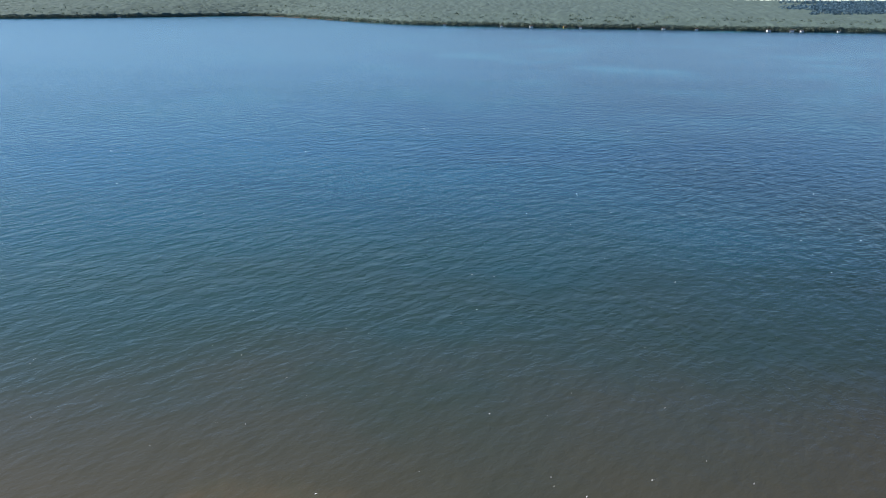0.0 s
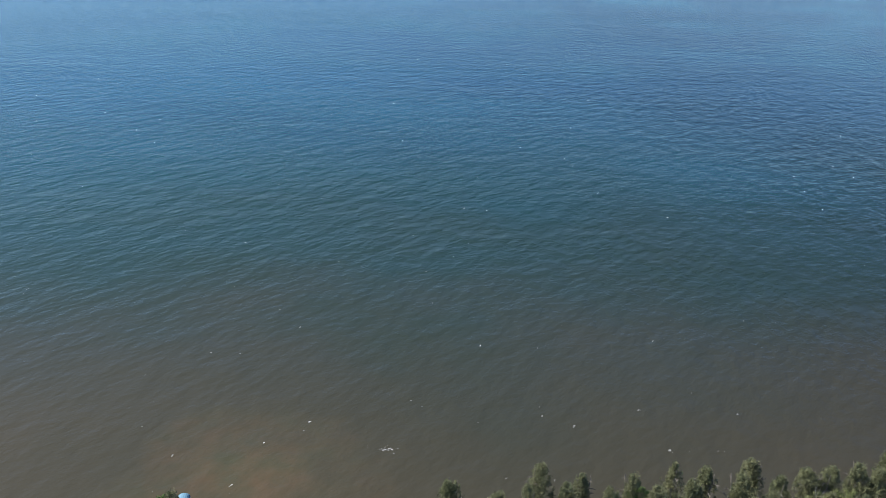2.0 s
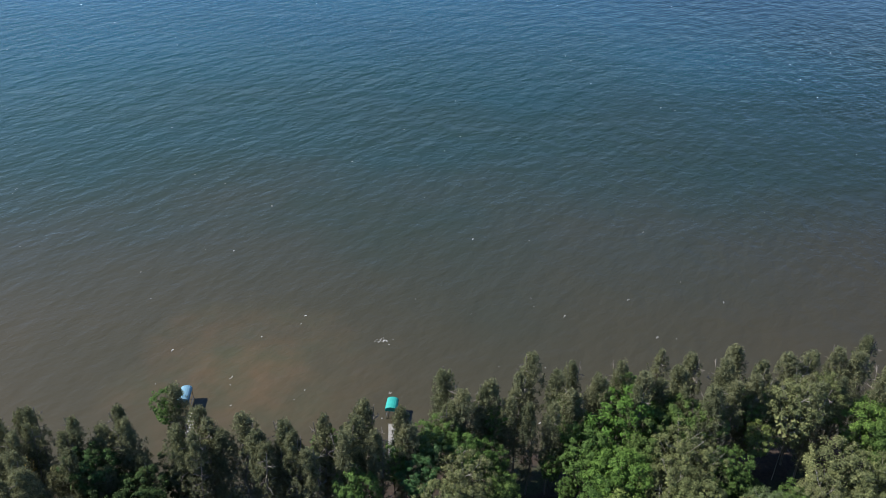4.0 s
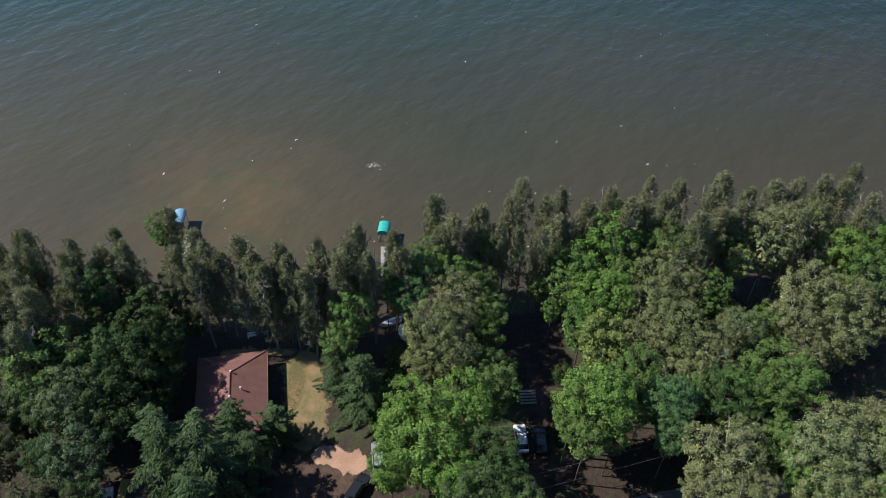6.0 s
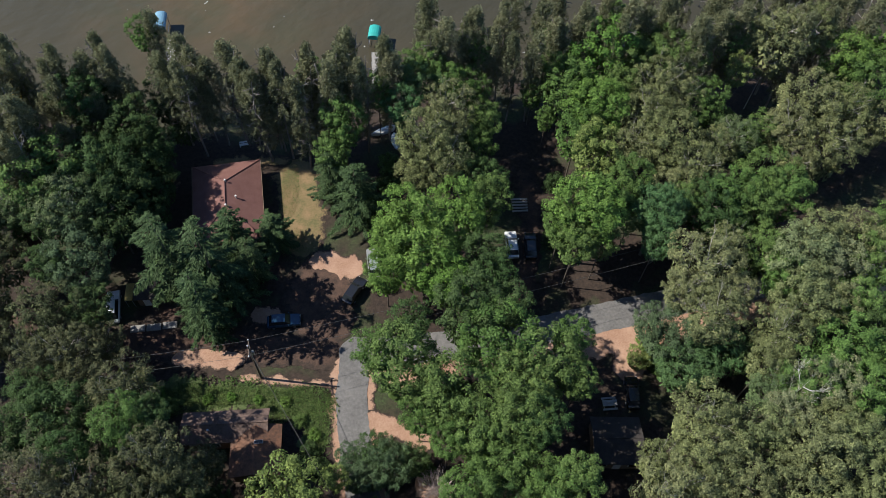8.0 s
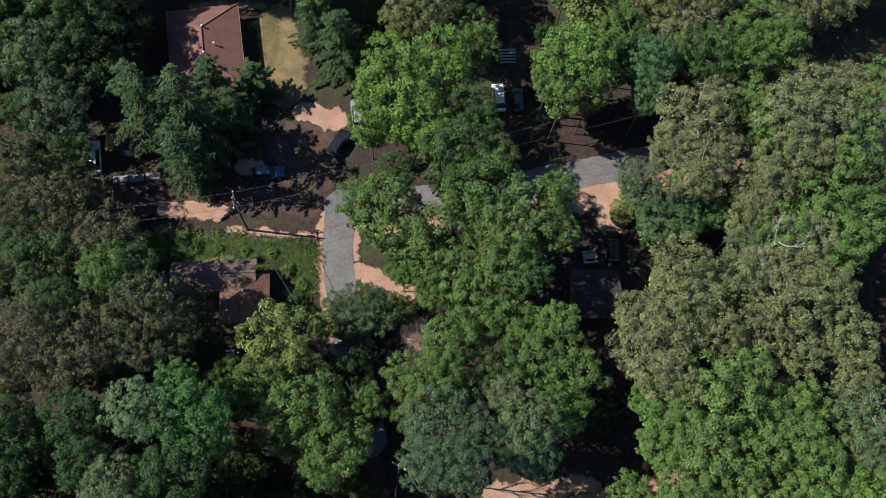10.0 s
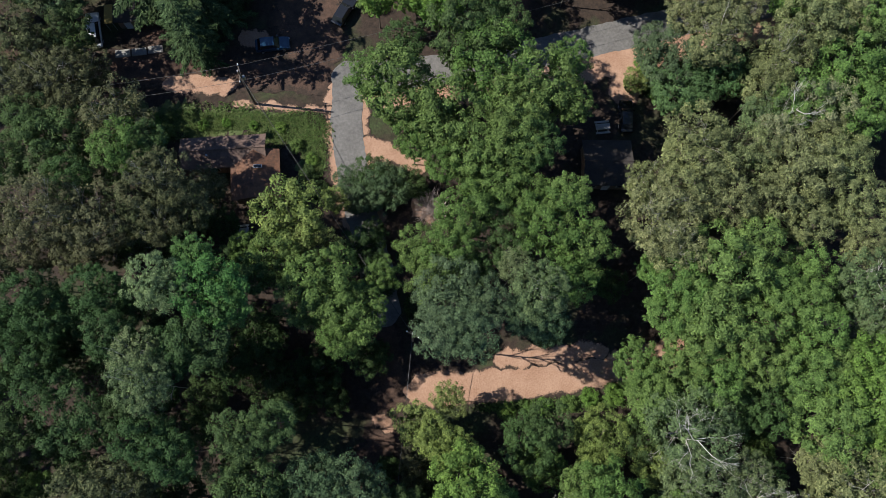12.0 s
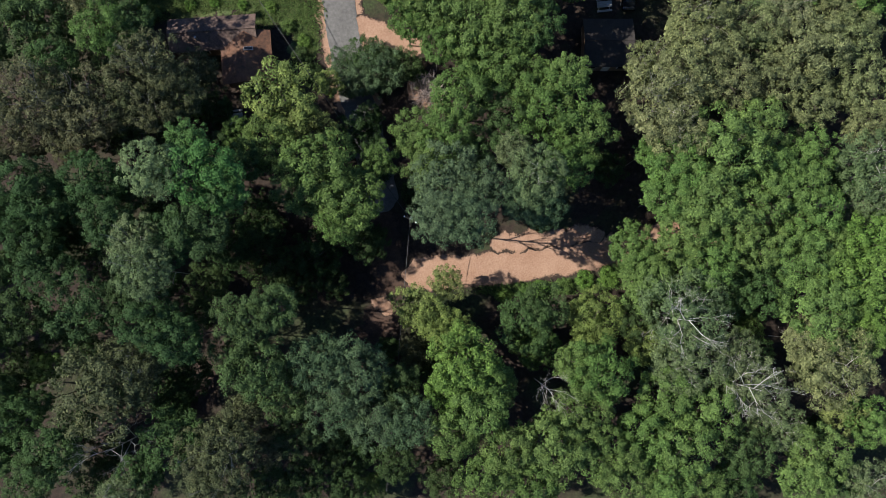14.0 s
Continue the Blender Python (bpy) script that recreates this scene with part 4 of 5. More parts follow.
    ("Y", 19.8, -7.6, 2.9, 6), ("M2", 49.3, -7.6, 2.7, 11), ("D", -26, -8, 3, 7), ("U2", -6.8, -8, 3.9, 13),
    ("U", 35.4, -8, 2.7, 10), ("K", -31.5, -8.5, 4.9, 16.5), ("M", 17.3, -8.6, 2.9, 11), ("N", 39.2, -8.7, 1.9, 7),
    ("N", -44.8, -8.8, 3.1, 13.5), ("D", -44.7, -8.9, 2.3, 8), ("U", 29.5, -8.9, 4.2, 11), ("M", 19.5, -9.9, 4, 12),
    ("N", -40.1, -10, 1.9, 12.5), ("N", -14.2, -10.1, 3.3, 12),
]
OUTER_STAND = [
    ("D", -2.2, -10.2, 2.9, 11), ("M", 7.9, -10.2, 3.3, 12), ("O", 46, -10.2, 5, 11.5), ("D", -27.9, -10.5, 3, 7),
    ("B", 3, -10.7, 2.6, 11), ("N", -41.7, -11.5, 2.8, 13.5), ("U2", -9.1, -11.8, 3.4, 12), ("K", -18.6, -12.2, 2.5, 12.5),
    ("U", 36.9, -12.3, 4, 11), ("M", 6.2, -12.5, 4.1, 12.5), ("M2", 27.1, -12.5, 3.5, 11), ("U2", -5, -13.5, 3.2, 12),
    ("U2", -1.3, -13.7, 3.2, 12), ("D", -39, -13.9, 2.7, 6), ("N", -25.9, -14, 3.4, 13.5), ("M", 17.5, -14, 3.5, 12),
    ("M2", 32, -14.2, 3.5, 11), ("N", -43.9, -15, 2.5, 11.5),
]
TAIL_STAND = [
    ("N", -37.8, -15, 3.3, 14.5), ("D", -13.7, -15, 3.1, 10), ("K", -19.7, -15.1, 3.5, 15.5), ("N", -45.4, -15.7, 3.1, 13.5),
    ("K", -22.8, -15.7, 2.9, 14.5), ("M", 3.4, -15.7, 2.9, 12), ("K", -16.5, -16, 2.6, 10), ("M2", 50, -16.3, 3, 11),
    ("Y", 48.8, -16.4, 2.9, 8), ("M2", 24.4, -16.6, 3.5, 11), ("U", 39.6, -16.6, 3.1, 10), ("M", 14.2, -16.7, 4.2, 12.5),
    ("D", -35.7, -16.9, 2.3, 4), ("N", -40.3, -17.6, 2.8, 13.5), ("D", -10.6, -17.8, 2.7, 6), ("M", 9.6, -17.8, 3.6, 12),
    ("M2", 28.6, -17.8, 3.7, 12), ("M", 18.5, -17.9, 3.5, 12),
]
RIM_STAND = [
    ("D", -8.1, -18.1, 3.4, 5), ("N", -29.5, -18.1, 2.8, 12.5), ("N", -7.2, -18.7, 1.7, 4), ("K", -21.4, -18.9, 3.4, 14.5),
    ("D", -2.9, -19, 2.7, 8), ("N", 35.8, -19, 3, 11), ("M2", 43.2, -19.2, 3.5, 12), ("D", -36.1, -19.4, 3, 7),
    ("U", -30.6, -19.6, 2.4, 14.5), ("M", 21.4, -20.2, 3.2, 12), ("D", -12.9, -20.3, 2.8, 8), ("M", 7.1, -20.7, 3.6, 12),
    ("D", -17.1, -21.1, 3.3, 9), ("M", 12.2, -21.2, 3.2, 12), ("M2", 26.3, -21.3, 3.2, 12), ("D", 2.5, -21.8, 2.8, 5),
    ("D", -8.7, -22, 2.7, 7), ("M", -5.7, -22.4, 1.9, 4),
]
BACK_STAND = [
    ("M2", 41.7, -22.4, 3.1, 12), ("N", 34.4, -22.8, 2.8, 10), ("N", 46.6, -22.8, 2.7, 10), ("U", 48.5, -23, 3.1, 12),
    ("M2", 30.6, -23, 2.9, 11),
]

for stand in (SHORE_STAND, NORTH_STAND, BIRCH_STAND, LANE_STAND, GARDEN_STAND, HILL_STAND, ROAD_STAND, CORNER_STAND, JUNCTION_STAND, COTTAGE_STAND, HOLLOW_STAND, MIDDLE_STAND, GLADE_STAND, TRACK_STAND, THICKET_STAND, DELL_STAND, SOUTH_STAND, LAST_STAND, EDGE_STAND, REAR_STAND, END_STAND, OUTER_STAND, TAIL_STAND, RIM_STAND, BACK_STAND):
    for kind, x, y, radius, middle in stand:
        plant(kind, x, y, radius, middle)
# height of each shore pine
SHORE_PINES = [
    (-55.6, 81.1, 21), (-50.8, 76.2, 15), (-49.1, 79.4, 21), (-45.3, 75.1, 15), (-43.4, 81.1, 21),
    (-40.1, 78.3, 15), (-37.3, 84.8, 22), (-31.4, 81.1, 21), (-28.8, 78.7, 19), (-25.4, 79, 21),
    (-22.9, 77.5, 20), (-20.6, 77.9, 21), (-17.9, 77.5, 20), (-15, 79.3, 21), (-12, 75.5, 21),
    (-8.5, 82.8, 21), (-10.7, 78.8, 21), (-3.8, 81, 21), 
    (2, 89.4, 21), (5, 85.1, 21), (9.1, 86.3, 21), 
    (15.8, 93.5, 22), (13.8, 88.2, 21), (18.9, 89.4, 21), (22.4, 90.9, 21), (25.4, 88.2, 21),
]
INNER_PINES = [
    (28.7, 90.9, 21), (31.7, 88.8, 21), (36.1, 94.3, 21), (37.8, 90.1, 21), (41.2, 93.3, 21),
    (44.9, 91.4, 21), (49.6, 95.7, 21), (51.1, 90.7, 21), (56.2, 92, 21), (59.9, 92.7, 21),
    (64.1, 95, 21), (67, 93.4, 21), (71.4, 98.1, 21), (49, 87.6, 21), (41.9, 83.4, 22),
    (30.2, 84.5, 21), (21.5, 85.6, 20), 
    (-23.7, 77.5, 18), (-19.7, 77.5, 18), (-17, 77.5, 17), (-50.8, 69.5, 21), (-53.8, 72.5, 21),
    (-47.4, 70.5, 15), (-44.4, 75.6, 15), (58.5, 85.7, 21), (69.1, 89.5, 21),
]
SECOND_PINES = [
    (-55, 78.2, 20), (-50.3, 77.6, 19), (-46, 78.7, 19), 
    (-47.9, 74.7, 19), (-31.8, 77, 20), (-21.4, 75.7, 19), (-18.5, 76.4, 20),
    (-14, 78.1, 19), (-10.9, 79.2, 19), (-6.9, 77.5, 20), (-3.8, 80, 19), (3.4, 83.7, 19),
    (7.6, 86.1, 20), (11.9, 84.9, 19), (15.1, 83.7, 19), (18.4, 83.7, 20), (21.7, 85.9, 19),
    (25.4, 88.3, 19), (34.7, 88.3, 20), (38.7, 87.1, 19), (41.9, 85.9, 19), (45.7, 87.1, 20),
    (49.3, 88.3, 19), (58.2, 89.6, 19), (62.2, 88.3, 20), (-53.5, 67.8, 19), (-50.6, 67.8, 19),
    (-42.2, 79.2, 20), (-16, 74.3, 19),
]
WEST_PINES = [
    (-58.3, 82.7, 19), (-59.1, 79.3, 20), (-56.3, 76.9, 20), (-56.6, 72.9, 19), (-61.5, 81.5, 20), (-54.5, 68.8, 20),
    (-58.8, 74.4, 19), (-56.4, 67.9, 20), (-51.2, 65, 20), (-53.7, 64, 19), (-30.6, 79.8, 20), (-34.5, 79.2, 20),
]
for stand in (SHORE_PINES, INNER_PINES, SECOND_PINES, WEST_PINES):
    for x, y, tall in stand:
        plant("P", x, y, tall, 0)


# ---- dead trees and shrubs ----
def dead_tree(x, y, wide, tall, label):
    ob = tagged(thing("dead_tree", x, y, level(x, y), pick.uniform(0, 6.28)), label, "dead tree", "bare trees in the wood")
    child("bare_crown", pick.choice(DEAD_WOOD), ob).scale = (wide, wide, tall / 1.3)
    return ob


dead_tree(28.2, -4.0, 4.4, 19.0, "bare pale tree with fine branches between green crowns")
dead_tree(35.0, -11.8, 3.6, 18.5, "bleached leaning tree with bare white limbs")
dead_tree(14.2, -11.2, 2.6, 15.0, "small bare grey tree in a dark gap")
dead_tree(-32.0, -15.0, 4.0, 17.0, "bare grey tree with twisted branches in shade")
dead_tree(44.0, 32.0, 3.0, 17.0, "bare pale branches above an olive crown")



def bare_bush(x, y, wide, tall):
    """A leafless bush: many thin stems from one base, each with forked twigs."""
    rng = random.Random(44)
    ob = tagged(thing("bare_bush", x, y, level(x, y)), "leafless pinkish grey bush beside the sandy pull-out", "bush")
    stems, twigs = bmesh.new(), bmesh.new()
    for k in range(46):
        a, out = k * 2.4, math.sqrt((k + 0.5) / 46)
        end = Vector((math.cos(a) * out * wide * rng.uniform(0.6, 0.85), math.sin(a) * out * wide * rng.uniform(0.6, 0.85), tall * (1.05 - 0.45 * out) * rng.uniform(0.75, 1)))
        foot = Vector((rng.gauss(0, 0.15), rng.gauss(0, 0.15), -0.1))
        tube(stems, foot, end, 0.045, 0.02, 4)
        for _ in range(9):
            p = foot.lerp(end, rng.uniform(0.45, 1))
            q = p + Vector((rng.gauss(0, 0.42) + math.cos(a) * 0.2, rng.gauss(0, 0.42) + math.sin(a) * 0.2, rng.uniform(0.1, 0.7)))
            tube(twigs, p, q, 0.02, 0.008, 3)
            for _ in range(2):
                tube(twigs, p.lerp(q, 0.6), q + Vector((rng.gauss(0, 0.25), rng.gauss(0, 0.25), rng.uniform(-0.05, 0.25))), 0.012, 0.006, 3)
    part("stems", stems, BUSH_WOOD, ob)
    part("twig_tangle", twigs, BUSH_WOOD, ob)


bare_bush(2.5, 24.6, 3.1, 3.4)

SHRUB = [broad_crown("foliage", 300 + k, LEAF[c], 24, 72, 0.07, 0.8, 0.33, 0.2) for k, c in enumerate(("green", "bright", "dark", "grey"))]


def shrub(x, y, r, which):
    ob = tagged(thing("shrub", x, y, level(x, y), pick.uniform(0, 6.28)), ("green leafy shrub on the forest floor", "bright green shrub beside the road", "dark green shrub under the trees", "grey green shrub at the edge of the track")[which], "shrub", "shrubs of the wood")
    c = child("foliage", SHRUB[which], ob)
    c.scale, c.location = (r, r, r * 0.85), (0, 0, r * 0.5)
    bm = bmesh.new()
    for k in range(4):
        a = k * 1.57 + 0.4
        tube(bm, (0, 0, -0.1), (math.cos(a) * r * 0.4, math.sin(a) * r * 0.4, r * 0.6), 0.05, 0.02, 5)
    part("stems", bm, BARK, ob)


ROADSIDE = [(-33, 37.4, 1.2, 1), (-36, 37.6, 1.4, 1), (-26.5, 36.6, 0.7, 1), (-23.5, 37, 0.6, 1), (-20, 36.4, 0.6, 1), (-16.5, 36, 0.7, 1), (-34.5, 35.2, 1.5, 2), (-31.5, 35.3, 1.4, 0), (-14.5, 33.5, 0.9, 0), (-13, 29.5, 1.2, 2), (-11.5, 27.5, 1.3, 2), (-12.5, 31.8, 0.8, 1), (-29.5, 28.2, 1.3, 2), (-27, 27.5, 1.4, 0), (-26, 23.5, 1.3, 0)]
TRACKSIDE = [(11, -0.9, 1.0, 1), (13.5, -0.6, 0.9, 0), (15.5, -0.3, 1.1, 1), (18.5, 0.0, 1.0, 0), (21, 0.5, 1.1, 1), (24, 1.0, 1.2, 1), (26.5, 1.9, 1.3, 0), (31.5, 43.6, 1.2, 1), (32.5, 41.5, 1.4, 1), (33.2, 39.5, 1.4, 0), (1.5, 26.5, 1.2, 0), (5.5, 30.5, 1.3, 0), (7.5, 27.5, 1.4, 1), (-2.8, 29, 1.4, 3), (-2.0, 26.5, 1.5, 3)]
for x, y, r, which in ROADSIDE + TRACKSIDE:
    shrub(x, y, r, which)
# x, y, radius of young trees added in the gaps as dark fill for shade
NORTH_SAPLINGS = [
    (-44.7, 74.3, 1.4), (-3.5, 74.2, 1.8), (29.6, 74.1, 1.5), (21.7, 70.7, 1.7), (-46.9, 70.7, 2.2), (-3.8, 70.4, 1.9), (-42.2, 70.1, 1.9),
    (40, 68.4, 2), (44.5, 67.6, 1.7), (-6.3, 66.9, 2.1), (-44.5, 66.9, 1.7), (49.4, 66.6, 1.7), (27, 61.6, 1.9), (21, 60.9, 2.1),
    (-1.1, 60.8, 2.3), (47.9, 55.1, 2.2), (-4.7, 53.4, 1.6), (-43.6, 47.3, 1.7), (58.5, 46.8, 2), (39.3, 43.7, 2), (54.1, 39.7, 2.2),
    (48.8, 38.5, 2.2), (58.9, 36.8, 2), (3.1, 35.9, 2.3), (39.8, 34.2, 1.9), (45.3, 30.5, 1.7), (-31.5, 29.5, 2), (-42.1, 25, 1.9),
]
MIDDLE_SAPLINGS = [
    (-34, 24.8, 1.8), (51.3, 23.2, 2.2), (0, 18.9, 1.7), (-31.4, 15.1, 1.8), (1, 12.2, 2.3), (-30.9, 10.4, 2), (16, 8.7, 2),
    (-19.6, 8.1, 1.7), (34.3, -1.2, 1.5), (-21.5, -3.8, 1.5), (1.5, -5, 1.4), (40.9, -6, 2), (-3.3, -6.7, 1.4), (1.2, -9, 1.9),
    (-35.9, -10.3, 1.6), (49.8, -10.8, 1.9), (-3.5, -11.8, 1.7), (3.5, -12.2, 1.9), (-29.1, -13, 2), (48.8, -19, 2), (29, -25, 1.8),
    (22, 16, 1.7), (-4.4, 15.5, 1.9), (-5, 6.4, 1.7),
]
for x, y, r in NORTH_SAPLINGS + MIDDLE_SAPLINGS:
    shrub(x, y, r, pick.choice((2, 2, 2, 0)))


def grass(name, spots, count, label, seed, tall=0.16):
    """Blades and weeds scattered over ovals in plan: x, y, half width, half depth."""
    rng = np.random.default_rng(seed)
    area = np.array([s[2] * s[3] for s in spots])
    which = rng.choice(len(spots), count, p=area / area.sum())
    sp = np.array(spots)[which]
    a, r = rng.uniform(0, 6.28, count), np.sqrt(rng.uniform(0, 1, count)) * rng.uniform(0.8, 1.1, count)
    p = np.stack([sp[:, 0] + np.cos(a) * r * sp[:, 2], sp[:, 1] + np.sin(a) * r * sp[:, 3], np.zeros(count)], -1)
    p[:, 2] = [level(q[0], q[1]) + 0.12 for q in p]
    p[:, 2] += rng.uniform(0, tall, count)
    tagged(new(name, quads_of(name, sprays(rng, p, np.array((-0.3, 0, 0.9)), tall, 0.45, 0.45), GRASS)), label, "grass", kind="stuff")


grass("verge_grass", [(-24, 37.2, 9, 1.3), (-14.2, 36.2, 4.0, 2.2), (-12.4, 32.4, 1.7, 3.4), (-30, 36.8, 7, 2.2), (-18.5, 34.6, 3.4, 1.6)], 24000, "green weeds and grass on the roadside verge", 3, 0.08)
grass("verge_weeds", [(-24, 37.4, 10, 1.8), (-14, 36, 4.4, 2.8), (-11.9, 33, 1.9, 4.4), (-26, 39.2, 7, 0.8)], 2600, "taller weeds scattered along the verge", 6, 0.16)
grass("track_grass", [(17, -0.2, 10, 0.9), (27, 1.6, 4, 1.0), (32.3, 42, 1.5, 3)], 5000, "bright green weeds along the sandy track", 4)
grass("lawn_grass", [(-18.7, 70, 1.6, 6), (-16.5, 60, 2.5, 3)], 4500, "thin green grass on the dry lawn", 5, 0.055)


# ---- houses ----
def hip_house(x, y, turn, half_x, half_y, eave, rise, inset):
    """A cottage with a hipped roof; walls set back under the eaves."""
    ob = tagged(thing("house", x, y, level(x, y), turn), "single-storey cottage with a reddish hipped shingle roof", "house")
    wall = boxed(-half_x + 0.55, -half_y + 0.55, -0.3, half_x - 0.55, half_y - 0.55, eave)
    walls = part("wall", wall, TAN_SIDING, ob)
    bm = bmesh.new()
    low = [bm.verts.new((sx * half_x, sy * half_y, eave)) for sx, sy in ((-1, -1), (1, -1), (1, 1), (-1, 1))]
    base = [bm.verts.new((v.co.x, v.co.y, eave - 0.16)) for v in low]
    near, far = bm.verts.new((0, -half_y + inset, eave + rise)), bm.verts.new((0, half_y - inset, eave + rise))
    for f in ((low[0], low[1], near), (low[1], low[2], far, near), (low[2], low[3], far), (low[3], low[0], near, far), base[::-1]):
        bm.faces.new(f)
    for k in range(4):
        bm.faces.new((base[k], base[(k + 1) % 4], low[(k + 1) % 4], low[k]))
    roof = part("roof", bm, PINK_ROOF, ob, "reddish brown shingle roof")
    bm = bmesh.new()
    tube(bm, (0, -half_y + inset, eave + rise + 0.02), (0, half_y - inset, eave + rise + 0.02), 0.1, 0.1, 6)
    for sx, sy, end in ((1, 1, far), (-1, 1, far), (1, -1, near), (-1, -1, near)):
        tube(bm, (0, sy * (half_y - inset), eave + rise + 0.02), (sx * half_x, sy * half_y, eave + 0.02), 0.08, 0.08, 6)
    part("ridge_cap", bm, PINK_ROOF, roof)
    for sx in (-1, 1):
        part("gutter", tube(bmesh.new(), (sx * (half_x + 0.07), -half_y, eave - 0.08), (sx * (half_x + 0.07), half_y, eave - 0.08), 0.07, 0.07, 6), SIDING, ob, "brown eaves gutter")
    for vx, vy, h in ((0.12, half_y - inset, 0.35), (0.1, -half_y + inset, 0.3), (1.5, -half_y + inset + 1.6, 0.55), (2.1, -half_y + inset - 2.4, 0.4)):
        top = eave + rise * (1 - abs(vx) / half_x) if vy > -half_y + inset else eave + rise * (vy + half_y) / inset
        part("vent_pipe", tube(tube(bmesh.new(), (vx, vy, top - 0.1), (vx, vy, top + h), 0.09, 0.09, 8), (vx, vy, top + h), (vx, vy, top + h + 0.08), 0.16, 0.13, 8), WHITE, roof, "white roof vent")
    for vy in (-half_y * 0.5, 0.5, half_y * 0.55):
        for sx in (-1, 1):
            win = part("window", boxed(sx * (half_x - 0.55) - 0.04, vy - 0.65, 1.0, sx * (half_x - 0.55) + 0.04, vy + 0.65, 2.1, edge=0.015), WHITE, ob)
            part("pane", boxed(sx * (half_x - 0.55) - 0.055, vy - 0.56, 1.09, sx * (half_x - 0.55) + 0.055, vy + 0.56, 2.01), GLASS_DARK, win, "dark window glass")
    door = part("door", boxed(-0.48, half_y - 0.6, 0, 0.48, half_y - 0.5, 2.05, edge=0.01), WHITE, ob)
    part("handle", boxed(0.34, half_y - 0.5, 0.98, 0.4, half_y - 0.44, 1.04), STEEL, door)
    return ob


hip_house(-26.95, 66.0, radians(8.6), 5.0, 7.2, 2.75, 2.1, 5.0)


def gable(bm, x0, x1, y0, y1, eave, rise, along="x", lip=0.14):
    """A gable roof shell with a thickness over a rectangle."""
    mid = (y0 + y1) / 2 if along == "x" else (x0 + x1) / 2
    ends = (x0, x1) if along == "x" else (y0, y1)
    sides = (y0, y1) if along == "x" else (x0, x1)
    rings = []
    for e in ends:
        prof = [(sides[0], eave), (mid, eave + rise), (sides[1], eave), (sides[1], eave - lip), (mid, eave + rise - lip), (sides[0], eave - lip)]
        rings.append([bm.verts.new((e, s, z) if along == "x" else (s, e, z)) for s, z in prof])
    for k in range(6):
        bm.faces.new((rings[0][k], rings[0][(k + 1) % 6], rings[1][(k + 1) % 6], rings[1][k]))
    for r in rings:
        bm.faces.new((r[0], r[1], r[4], r[5]))
        bm.faces.new((r[1], r[2], r[3], r[4]))
    bmesh.ops.recalc_face_normals(bm, faces=bm.faces)
    return bm


def brown_cottage():
    ob = tagged(thing("house", -22.2, 30.0, 0, radians(2.5)), "brown cottage with a leaf-littered angled shingle roof", "house")
    part("wall", boxed(-5.6, 0.35, -0.3, 4.0, 3.7, 3.1), SIDING, ob)
    part("wall", boxed(0.35, -3.9, -0.3, 5.7, 0.34, 3.0), SIDING, ob)
    roof = part("roof", gable(bmesh.new(), -6.0, 4.5, 0.0, 4.1, 3.15, 0.95), BROWN_ROOF, ob, "dark shingle roof with fallen leaves, sun dapples in its mottle")
    part("roof", gable(bmesh.new(), 0.0, 6.1, -4.3, 2.0, 3.1, 0.9, "y"), RUSTY_ROOF, ob, "shingle roof covered with rusty fallen needles")
    part("ridge_cap", tube(bmesh.new(), (-6.0, 2.05, 4.12), (4.5, 2.05, 4.12), 0.09, 0.09, 6), BROWN_ROOF, roof)
    sky_light = part("skylight", boxed(2.95, -0.6, 3.95, 4.05, -0.15, 4.06, edge=0.02), STEEL, ob, "grey metal skylight")
    part("pane", boxed(3.02, -0.54, 4.0, 3.98, -0.21, 4.075), GLASS_DARK, sky_light)
    part("chimney", tube(bmesh.new(), (-2.5, 1.2, 3.4), (-2.5, 1.2, 4.7), 0.14, 0.14, 10), STEEL, roof, "metal stove pipe")
    for px in (-4.6, -2.2):
        win = part("window", boxed(px - 0.6, 0.3, 1.0, px + 0.6, 0.4, 2.1), WHITE, ob)
        part("pane", boxed(px - 0.52, 0.285, 1.08, px + 0.52, 0.415, 2.02), GLASS_DARK, win)
    win = part("window", boxed(2.2, -3.96, 1.0, 3.8, -3.86, 2.1), WHITE, ob)
    part("pane", boxed(2.28, -3.975, 1.08, 3.72, -3.845, 2.02), GLASS_DARK, win)


brown_cottage()


def simple_house(x, y, turn, hx, hy, eave, rise, roof_mat, wall_mat, label, name="house", windows=True):
    ob = tagged(thing(name, x, y, level(x, y), turn), label, "shed" if name == "shed" else "house")
    part("wall", boxed(-hx + 0.3, -hy + 0.3, -0.3, hx - 0.3, hy - 0.3, eave), wall_mat, ob)
    bm = bmesh.new()
    for s in (-1, 1):
        a, b, c = (s * (hx - 0.3), -hy + 0.3, eave - 0.02), (s * (hx - 0.3), hy - 0.3, eave - 0.02), (s * (hx - 0.3), 0, eave + rise * 0.95 - 0.12)
        inner = [bm.verts.new((p[0] - s * 0.1, p[1], p[2])) for p in (a, b, c)]
        outer = [bm.verts.new(p) for p in (a, b, c)]
        bm.faces.new(inner), bm.faces.new(outer)
        for k in range(3):
            bm.faces.new((inner[k], inner[(k + 1) % 3], outer[(k + 1) % 3], outer[k]))
    bmesh.ops.recalc_face_normals(bm, faces=bm.faces)
    part("gable_wall", bm, wall_mat, ob)
    roof = part("roof", gable(bmesh.new(), -hx, hx, -hy, hy, eave, rise), roof_mat, ob)
    part("ridge_cap", tube(bmesh.new(), (-hx, 0, eave + rise + 0.01), (hx, 0, eave + rise + 0.01), 0.08, 0.08, 6), roof_mat, roof)
